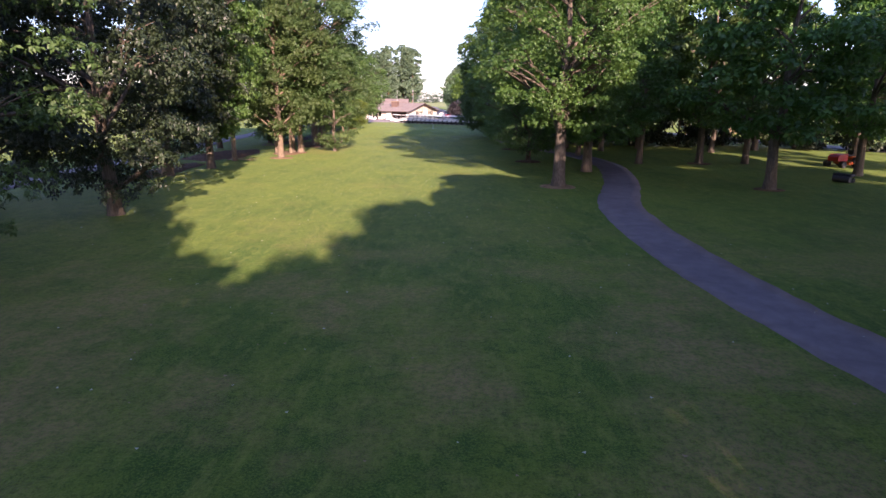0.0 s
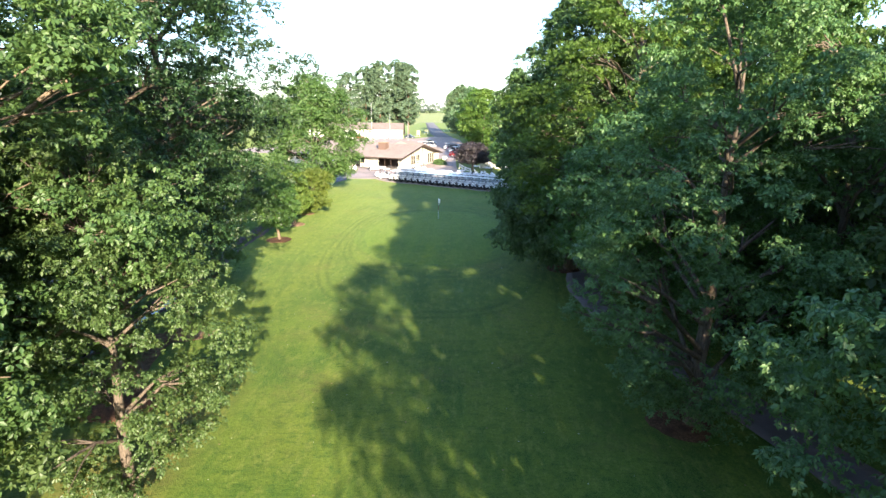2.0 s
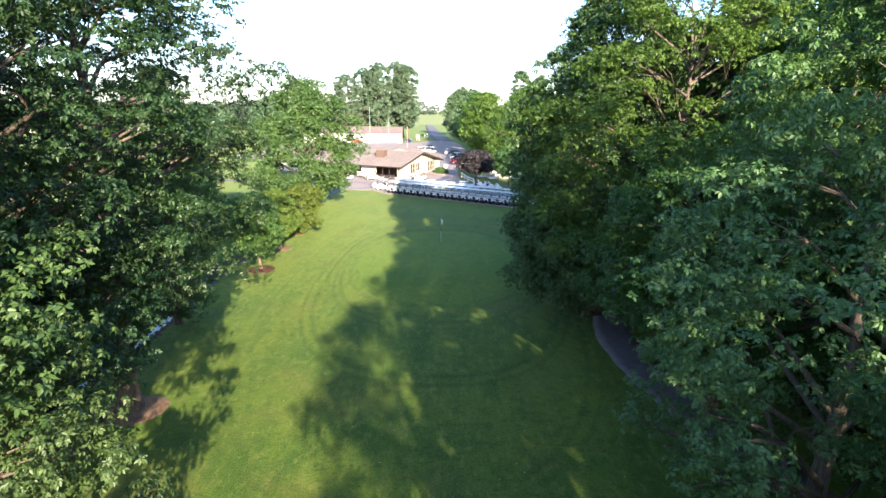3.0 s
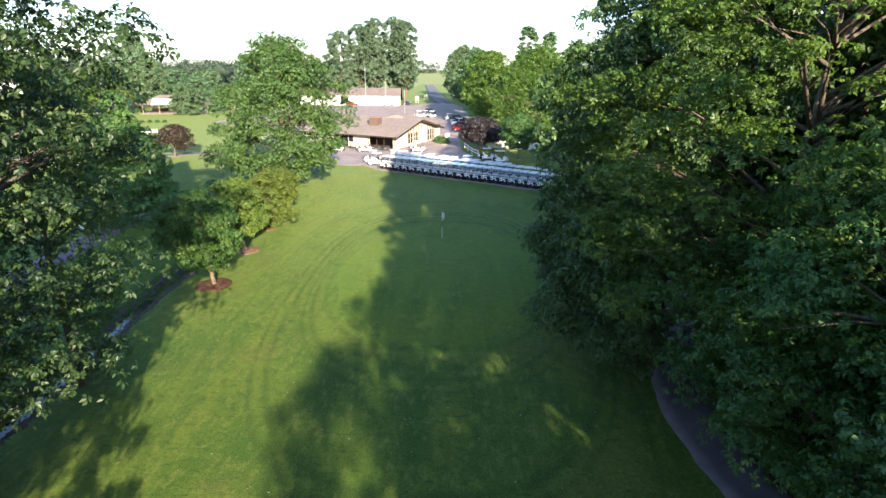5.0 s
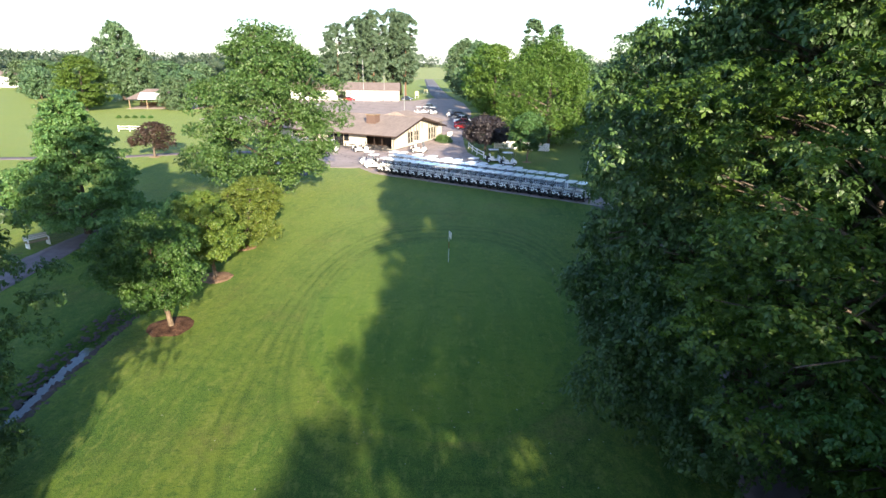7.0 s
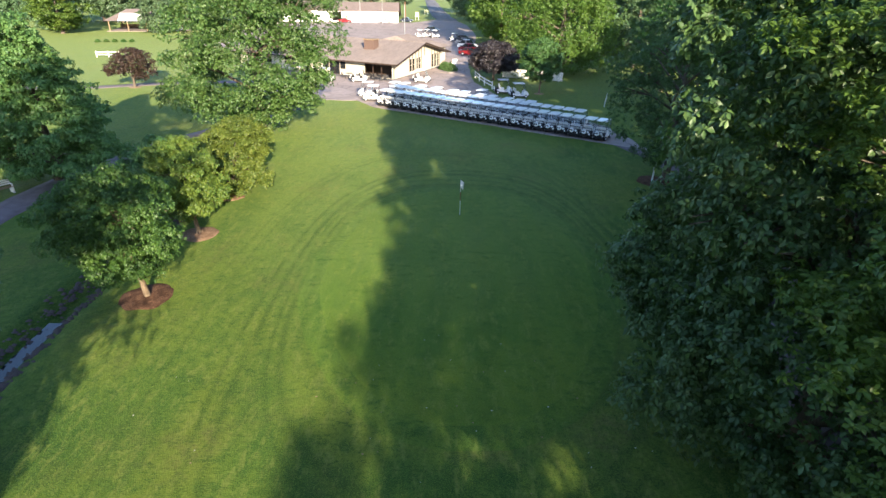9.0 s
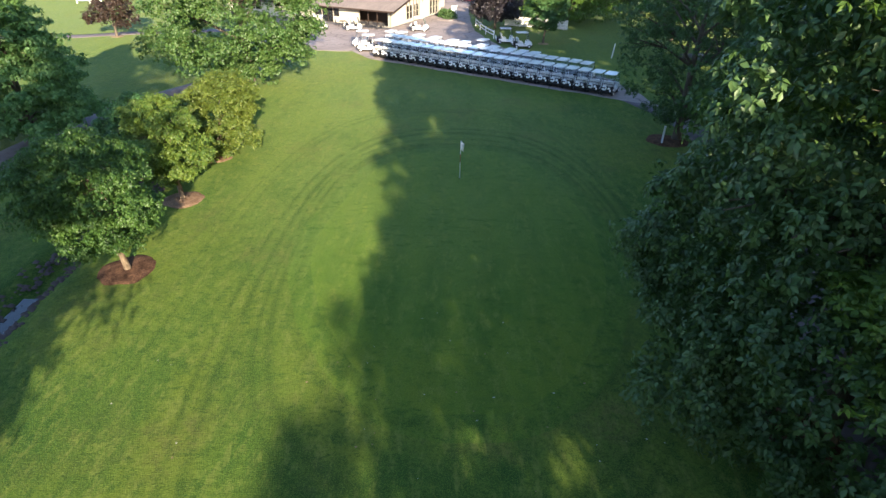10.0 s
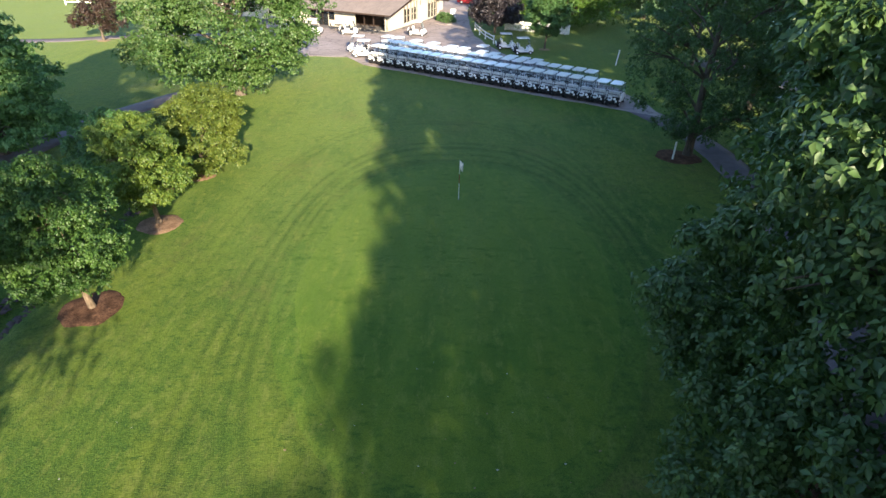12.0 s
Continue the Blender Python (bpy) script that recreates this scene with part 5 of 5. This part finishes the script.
def patio_table(x, y, turn):
    ob = thing("patio_table", "dark round patio table on the clubhouse porch", "table", pose(x, y, YARD_Z, 0, 0, turn), "porch furniture")
    bm = bmesh.new()
    bmesh.ops.create_cone(bm, cap_ends=True, segments=24, radius1=0.55, radius2=0.55, depth=0.03, matrix=Matrix.Translation((0, 0, 0.73)))
    part("tabletop", bm, DARKMETAL, ob)
    part("stem", rod(bmesh.new(), (0, 0, 0.03), (0, 0, 0.72), 0.04), DARKMETAL, ob)
    bm = bmesh.new()
    bmesh.ops.create_cone(bm, cap_ends=True, segments=16, radius1=0.3, radius2=0.26, depth=0.04, matrix=Matrix.Translation((0, 0, 0.02)))
    part("foot", bm, DARKMETAL, ob)


def patio_chair(x, y, turn):
    ob = thing("patio_chair", "dark metal patio chair on the clubhouse porch", "chair", pose(x, y, YARD_Z, 0, 0, turn), "porch furniture")
    part("seat", boxes(((-0.24, -0.24, 0.42), (0.24, 0.24, 0.46)), bevel=0.01), DARKMETAL, ob)
    part("backrest", box(bmesh.new(), (-0.24, 0, 0), (0.24, 0.03, 0.45), 0.01, pose(0, 0.22, 0.46, -10, 0, 0)), DARKMETAL, ob)
    for sx in (-0.21, 0.21):
        for sy in (-0.21, 0.21):
            part("leg", rod(bmesh.new(), (sx, sy, 0), (sx, sy, 0.42), 0.015, sides=6), DARKMETAL, ob)


for x, y in ((-15.6, 162.6), (-18.4, 163.4), (-24.0, 165.6), (-13.4, 161.8)):
    patio_table(x, y, 0)
    patio_chair(x - 0.8, y + 0.1, 80)
    patio_chair(x + 0.8, y - 0.2, -100)


# ---------------- far buildings ----------------
def shed():
    ob = thing("storage_shed", "long white shed with a brown roof behind the car park", "shed", pose(-60.0, 277.5, 0, 0, 0, 4.6))
    L, D, H = 39.0, 12.0, 3.8
    part("front_wall", wall_with_openings(L, H, 0.2, [(16.6, 19.8, 0.4, 3.3)]), WHITE, ob, "white front wall with a dark doorway")
    part("back_wall", boxes(((0, D - 0.2, 0), (L, D, H))), WHITE, ob)
    for x in (0.0, L - 0.2):
        bm = bmesh.new()
        pr = [(0.2, 0), (D - 0.2, 0), (D - 0.2, H), (D / 2, H + 2.2), (0.2, H)]
        lo, hi = [bm.verts.new((x, y, z)) for y, z in pr], [bm.verts.new((x + 0.2, y, z)) for y, z in pr]
        bm.faces.new(lo)
        bm.faces.new(hi[::-1])
        for i in range(5):
            bm.faces.new((lo[i], hi[i], hi[(i + 1) % 5], lo[(i + 1) % 5]))
        part("end_wall", bm, WHITE, ob)
    for s in (0, 1):
        bm = prism([(D / 2, H + 2.25), (D / 2, H + 2.4), ((-0.5, H - 0.12) if s == 0 else (D + 0.5, H - 0.12)), ((-0.5, H - 0.27) if s == 0 else (D + 0.5, H - 0.27))], L / 2 + 0.4)
        bm.transform(Matrix.Translation((L / 2, 0, 0)))
        part("roof_slope", bm, SHINGLE_FAR, ob, "brown roof slope")
    part("inner_floor", boxes(((14, 0.5, 0.0), (24, 10, 0.05))), ROADTAR, ob)


shed()


def pavilion():
    ob = thing("picnic_pavilion", "open picnic pavilion with a low hipped brown roof", "pavilion", pose(-84.5, 237, 0, 0, 0, 12))
    bm = bmesh.new()
    b = [bm.verts.new(v) for v in ((-10, -6, 2.6), (10, -6, 2.6), (10, 6, 2.6), (-10, 6, 2.6))]
    t = [bm.verts.new(v) for v in ((-5.5, 0, 5.2), (5.5, 0, 5.2))]
    for f in ((b[0], b[1], t[1], t[0]), (b[1], b[2], t[1]), (b[2], b[3], t[0], t[1]), (b[3], b[0], t[0]), (b[3], b[2], b[1], b[0])):
        bm.faces.new(f)
    part("roof", bm, SHINGLE_FAR, ob, "brown hipped roof")
    bm = prism([(-6.05, 2.62), (-6.25, 2.62), (-3.0, 4.3), (-2.9, 4.2)], 2.9)
    bm.transform(Matrix.Translation((-3.6, 0, 0)))
    part("white_gable", bm, WHITE, ob, "white gable panel")
    for x in (-9, -4.5, 0, 4.5, 9):
        for y in (-5.2, 5.2):
            part("post", boxes(((x - 0.12, y - 0.12, 0), (x + 0.12, y + 0.12, 2.6))), TAN, ob)
    part("slab", boxes(((-9.8, -5.8, 0.0), (9.8, 5.8, 0.08))), ASPHALT, ob)
    part("half_wall", boxes(((-9.5, 4.9, 0.08), (9.5, 5.1, 1.1))), TAN, ob)


pavilion()


def far_house(x, y, w, d, h, turn, wall, label):
    ob = thing("far_house", label, "house", pose(x, y, 0, 0, 0, turn))
    part("walls", boxes(((-w / 2, -d / 2, 0), (w / 2, d / 2, h))), wall, ob)
    bm = prism([(-d / 2 - 0.5, h - 0.1), (0, h + d * 0.22), (d / 2 + 0.5, h - 0.1)], w / 2 + 0.5)
    part("roof", bm, SHINGLE_FAR, ob, "grey-brown roof")
    for i in range(4):
        c = -w / 2 + w * (i + 0.5) / 4
        part("window", boxes(((c - 0.5, -d / 2 - 0.03, 0.9), (c + 0.5, -d / 2 - 0.003, 2.1))), CARGLASS, ob, "dark window")


far_house(-206, 332, 22, 9, 5.0, -8, WHITE, "large white building among far trees")
far_house(-150, 470, 16, 9, 4.5, 10, WHITE, "white farmhouse among far trees")
far_house(-118, 500, 14, 9, 4.0, -5, CREAM, "pale farmhouse among far trees")
far_house(60, 118, 16, 10, 3.2, 80, TAN, "brown house glimpsed through the grove")


# ---------------- vehicles ----------------
def car(x, y, yaw, paint, label, tall=0.0, length=4.5):
    """A parked car; the front looks along -y."""
    k = length / 4.5
    ob = thing("car", label, "car", pose(x, y, YARD_Z, 0, 0, yaw), "parked cars")
    low = [(-2.22, 0.32), (-2.25, 0.62), (-2.1, 0.80), (-1.0, 0.95 + tall * 0.2), (1.55, 0.98 + tall * 0.2), (2.15, 0.90 + tall * 0.2), (2.24, 0.55), (2.18, 0.30), (0, 0.22)]
    part("body", prism([(a * k, b) for a, b in low], 0.88, 0.06), paint, ob)
    cab = [(-1.05, 0.95 + tall * 0.2), (-0.35, 1.40 + tall), (1.0, 1.42 + tall), (1.7 if tall < 0.2 else 2.0, 0.97 + tall * 0.2)]
    part("glasshouse", prism([(a * k, b) for a, b in cab], 0.78, 0.05), CARGLASS, ob, "dark windows")
    part("roof", boxes(((-0.72, -0.30 * k, 1.40 + tall), (0.72, 0.98 * k, 1.47 + tall)), bevel=0.025), paint, ob)
    for sx in (-1, 1):
        part("pillar", boxes(((sx * 0.77 - 0.025, 0.28 * k, 0.95), (sx * 0.77 + 0.025, 0.40 * k, 1.42 + tall))), paint, ob)
        part("headlight", boxes(((sx * 0.66 - 0.17, -2.25 * k, 0.60), (sx * 0.66 + 0.17, -2.12 * k, 0.74)), bevel=0.02), LAMPGLASS, ob, "clear headlight")
        part("tail_light", boxes(((sx * 0.70 - 0.13, 2.13 * k, 0.66), (sx * 0.70 + 0.13, 2.25 * k, 0.84)), bevel=0.02), TAILGLASS, ob, "red tail light")
        for wy in (-1.4 * k, 1.35 * k):
            wheel = part("wheel", rod(bmesh.new(), (sx * 0.70, wy, 0.33), (sx * 0.905, wy, 0.33), 0.33, sides=18), BLACK, ob, "black tyre")
            part("rim", rod(bmesh.new(), (sx * 0.90, wy, 0.33), (sx * 0.915, wy, 0.33), 0.19, sides=12), STEEL, wheel, "steel rim")


car(-38.7, 281.0 - 4, 85, RED, "red car parked before the white shed")
car(-25.4, 279.5, 92, WHITE, "white car parked beside the shed")
car(-18.5, 284.5, 88, NAVY, "dark car parked at the corner of the shed", 0.15)
car(0.4, 214.0, 75, SILVER, "silver car parked along the drive", 0.0)
car(0.9, 207.0, 78, WHITE, "white van parked along the drive", 0.35, 4.8)
car(1.2, 200.5, 80, RED, "red pickup parked along the drive", 0.2, 4.9)
car(0.9, 194.5, 82, RED, "red car parked along the drive")
car(0.2, 221.0, 72, NAVY, "dark car parked along the drive", 0.1)
car(-8.5, 246.0, 85, NAVY, "black car parked in the open car park", 0.15)
car(-45.0, 246.0, 88, SILVER, "silver car parked in the open car park")


def mower():
    """A red riding mower standing on the grass."""
    ob = thing("riding_mower", "red and orange riding mower parked under the trees", "mower", pose(36.4, 54.4, 0, 0, 0, -70))
    part("hood", prism([(-1.1, 0.55), (-1.12, 0.95), (-0.9, 1.15), (0.1, 1.2), (0.1, 0.55)], 0.5, 0.06), RED, ob, "red engine hood")
    part("deck", boxes(((-0.75, 0.0, 0.25), (0.75, 0.9, 0.5)), bevel=0.05), ORANGE, ob, "orange deck")
    part("fender", boxes(((-0.7, 0.75, 0.6), (0.7, 1.3, 0.95)), bevel=0.08), ORANGE, ob, "orange rear fender")
    part("seat", boxes(((-0.28, 0.55, 0.95), (0.28, 0.95, 1.08)), bevel=0.04), BLACK, ob, "black seat")
    part("seat_back", boxes(((-0.28, 0.95, 1.0), (0.28, 1.05, 1.5)), bevel=0.04), BLACK, ob)
    for sx in (-1, 1):
        for wy, r in ((-0.75, 0.3), (0.95, 0.48)):
            part("wheel", rod(bmesh.new(), (sx * 0.55, wy, r), (sx * 0.85, wy, r), r, sides=18), BLACK, ob, "black tyre")
    part("roll_bar", rod(rod(rod(bmesh.new(), (-0.5, 1.15, 0.9), (-0.5, 1.15, 1.9), 0.03), (0.5, 1.15, 0.9), (0.5, 1.15, 1.9), 0.03), (-0.5, 1.15, 1.9), (0.5, 1.15, 1.9), 0.03), DARKMETAL, ob)
    d = thing("mower_roller", "small dark wheeled mower deck standing on the grass", "mower", pose(29.6, 44.2, 0, 0, 0, -60))
    part("drum", rod(bmesh.new(), (-0.55, 0, 0.26), (0.55, 0, 0.26), 0.24, sides=16), DARKMETAL, d)
    part("cover", boxes(((-0.6, -0.1, 0.4), (0.6, 0.5, 0.62)), bevel=0.05), BLACK, d)
    part("handle", rod(bmesh.new(), (0, 0.4, 0.5), (0, 1.3, 0.35), 0.03), DARKMETAL, d)
    for sx in (-0.5, 0.5):
        part("wheel", rod(bmesh.new(), (sx - 0.06, 0.5, 0.17), (sx + 0.06, 0.5, 0.17), 0.17, sides=14), BLACK, d)


mower()
ribbon("road", [(28, 150), (40, 110), (50, 82), (62, 60), (90, 30)], 6.0, ROADTAR, 0.02, "dark asphalt lane behind the grove", "road", 8, 0.2)


# ---------------- fences, posts and signs ----------------
def rail_fence(line, height, label, rails=(0.45, 0.85)):
    ob = thing("fence", label, "fence", pose(line[0][0], line[0][1], 0))
    o = Vector((*line[0], 0))
    for x, y in line:
        p = Vector((x, y, 0)) - o
        part("post", boxes((p + Vector((-0.07, -0.07, 0)), p + Vector((0.07, 0.07, height))), bevel=0.01), WHITE, ob)
    for a, b in zip(line, line[1:]):
        pa, pb = Vector((*a, 0)) - o, Vector((*b, 0)) - o
        for z in rails:
            d = pb - pa
            bm = box(bmesh.new(), (0, -0.025, -0.07), (d.length, 0.025, 0.07), 0, Matrix.Translation(pa + Vector((0, 0, z * height))) @ pose(0, 0, 0, 0, 0, math.degrees(math.atan2(d.y, d.x))))
            part("rail", bm, WHITE, ob)


rail_fence([(0.9, 166.6), (1.4, 163.0), (2.0, 159.7), (2.9, 156.6)], 1.05, "white two-rail timber fence curving beside the yard")
rail_fence([(-67.0, 180.8), (-65.0, 181.1), (-63.0, 181.2)], 1.1, "white two-rail fence on the far lawn")


def panel_fence(a, b, height):
    ob = thing("fence", "white slatted fence panels behind the lawn", "fence", pose(a[0], a[1], 0, 0, 0, math.degrees(math.atan2(b[1] - a[1], b[0] - a[0]))))
    n = math.hypot(b[0] - a[0], b[1] - a[1])
    for i in range(int(n / 2.2) + 1):
        part("post", boxes(((i * 2.2 - 0.06, -0.06, 0), (i * 2.2 + 0.06, 0.06, height + 0.1))), WHITE, ob)
    me = bm_mesh("slat", boxes(((-0.06, -0.012, 0.06), (0.06, 0.012, height))), WHITE)
    k = int(n / 0.15)
    for i in range(k):
        s = part("slat", me, None, ob)
        s.location = (0.1 + i * 0.15, 0.04, 0)
    for z in (0.3, height - 0.25):
        part("rail", boxes(((0, -0.02, z), (n, 0.025, z + 0.08))), WHITE, ob)


panel_fence((5.3, 167.2), (14.2, 164.2), 1.35)


def post(x, y, h, label, lean=0):
    ob = thing("marker_post", label, "post", pose(x, y, lie(x, y) if y < 130 else 0, 0, lean, 0))
    part("stake", boxes(((-0.05, -0.05, -0.05), (0.05, 0.05, h)), bevel=0.01), WHITE, ob)
    part("cap", boxes(((-0.06, -0.06, h), (0.06, 0.06, h + 0.04))), WHITE, ob)


post(12.45, 117.5, 1.25, "white marker post at the edge of a mulch ring")
post(16.0, 146.0, 1.6, "white leaning marker post on the lawn", 6)


def sign(x, y, w, h, z, mat, label, turn=0):
    ob = thing("sign", label, "sign", pose(x, y, 0, 0, 0, turn))
    part("board", boxes(((-w / 2, -0.03, z), (w / 2, 0.03, z + h)), bevel=0.01), mat, ob)
    for sx in (-w / 2 + 0.08, w / 2 - 0.08):
        part("leg", boxes(((sx - 0.05, 0.032, 0), (sx + 0.05, 0.11, z + h))), WHITE, ob)
    part("lettering", boxes(((-w * 0.36, -0.036, z + h * 0.62), (w * 0.36, -0.0305, z + h * 0.74)), ((-w * 0.3, -0.036, z + h * 0.3), (w * 0.3, -0.0305, z + h * 0.42))), DARKMETAL, ob, "plain dark bars")


sign(-2.3, 173.0, 0.9, 0.8, 1.1, WHITE, "white notice board on posts beside the drive", 20)
sign(-15.5, 296, 1.2, 1.5, 1.2, YELLOW, "pale yellow sign board beside the drive")
sign(-13.5, 330, 1.6, 0.9, 1.0, YELLOW, "pale yellow sign board at the end of the drive")


def lamp_pole(x, y, h, label, head=True):
    ob = thing("lamp_pole" if head else "flag_pole", label, "pole", pose(x, y, YARD_Z))
    part("pole", rod(bmesh.new(), (0, 0, 0), (0, 0, h), 0.1, 0.06), STEEL, ob)
    if head:
        part("lamp_head", boxes(((-0.35, -0.2, h - 0.05), (0.35, 0.2, h + 0.12)), bevel=0.04), DARKMETAL, ob)


lamp_pole(-12.6, 199, 9.0, "tall thin metal pole behind the clubhouse", False)
lamp_pole(-32.5, 270, 14.0, "tall thin lamp pole before the shed")
lamp_pole(-25.5, 272, 10.0, "tall thin pole before the shed", False)


def shrub(x, y, r, h, mat, label):
    rng_ = np.random.RandomState(int(abs(x * 7 + y)))
    n = 900
    d = rng_.normal(size=(n, 3))
    d /= np.linalg.norm(d, axis=1, keepdims=True)
    d[:, 2] = np.abs(d[:, 2])
    P = d * np.array([r, r, h]) * rng_.uniform(0.7, 1.05, (n, 1))
    V = np.stack([P + rng_.normal(size=(n, 3)) * 0.09 for _ in range(4)], 1).reshape(-1, 3)
    V[:, 2] = np.maximum(V[:, 2], 0.01)
    q = np.arange(n)[:, None] * 4
    T = np.concatenate([q + np.array([0, 1, 2]), q + np.array([0, 2, 3])])
    ob = thing("shrub", label, "shrub", pose(x, y, 0))
    part("foliage", mesh_fast("foliage", V, T, mat), None, ob)
    part("stem", rod(bmesh.new(), (0, 0, 0), (0, 0, h * 0.7), 0.05, 0.02), BARK, ob)


shrub(-3.0, 172.4, 1.2, 1.3, LEAF_DEEP_SHADE, "clipped dark shrub beside the clubhouse gable")
shrub(-3.9, 174.4, 1.1, 1.2, LEAF_DEEP_SHADE, "clipped dark shrub beside the clubhouse gable")
sheet("planter_kerb", [(-5.0, 171.0), (-3.4, 169.8), (-1.6, 171.4), (-2.0, 174.6), (-3.2, 177.0)], 0.12, ASPHALT, "raised kerb round the shrubs", "kerb", 0.05)
for i in range(5):
    shrub(-81 + i * 1.75, 205 + i * 0.3, 0.5, 0.55, LEAF_MAPLE, "small round shrub in a bed on the far lawn")


def bench(x, y, turn, label):
    ob = thing("bench", label, "bench", pose(x, y, 0, 0, 0, turn))
    for i in range(4):
        part("slat", boxes(((-0.8, -0.22 + i * 0.12, 0.43), (0.8, -0.12 + i * 0.12, 0.47))), TAN, ob, "weathered brown seat slat")
    for i in range(3):
        part("back_slat", boxes(((-0.8, 0.26, 0.55 + i * 0.14), (0.8, 0.29, 0.65 + i * 0.14))), WHITE, ob)
    for sx in (-0.7, 0.7):
        part("leg", boxes(((sx - 0.04, -0.22, 0), (sx + 0.04, 0.30, 0.428))), WHITE, ob)
        part("arm", boxes(((sx - 0.04, -0.22, 0.62), (sx + 0.04, 0.255, 0.66)), ((sx - 0.04, -0.22, 0.471), (sx + 0.04, -0.16, 0.62))), WHITE, ob)


bench(-33.6, 112.4, 60, "white slatted bench beside the cart path")
thing_g = thing("porta_shelter", "small white shelter standing on the far lawn", "shelter", pose(-77, 236, 0))
part("walls", boxes(((-0.9, -0.9, 0), (0.9, 0.9, 2.2)), bevel=0.03), WHITE, thing_g)
part("roof", prism([(-1.1, 2.2), (0, 2.8), (1.1, 2.2)], 1.1), WHITE, thing_g)


def fallen_branch():
    ob = thing("fallen_branch", "dead forked branch lying on the shaded grass", "branch", pose(-17.3, 53.1, 0.08, 0, 0, -20))
    v, f = [], []
    r_ = random.Random(6)
    tube_data([Vector((-1.5, 0, 0)), Vector((-0.6, 0.15, 0.12)), Vector((0.4, 0.0, 0.1)), Vector((1.6, 0.2, 0.05))], [0.06, 0.05, 0.035, 0.01], 6, v, f)
    for _ in range(7):
        a = Vector((r_.uniform(-0.6, 1.3), 0.08, 0.1))
        b = a + Vector((r_.uniform(0.2, 0.8), r_.uniform(-0.9, 0.9), r_.uniform(0, 0.25)))
        tube_data([a, (a + b) / 2 + Vector((0, 0, 0.06)), b], [0.025, 0.016, 0.006], 5, v, f)
    part("limb", mesh_of("limb", v, f, BARK_PALE, True), None, ob)


fallen_branch()
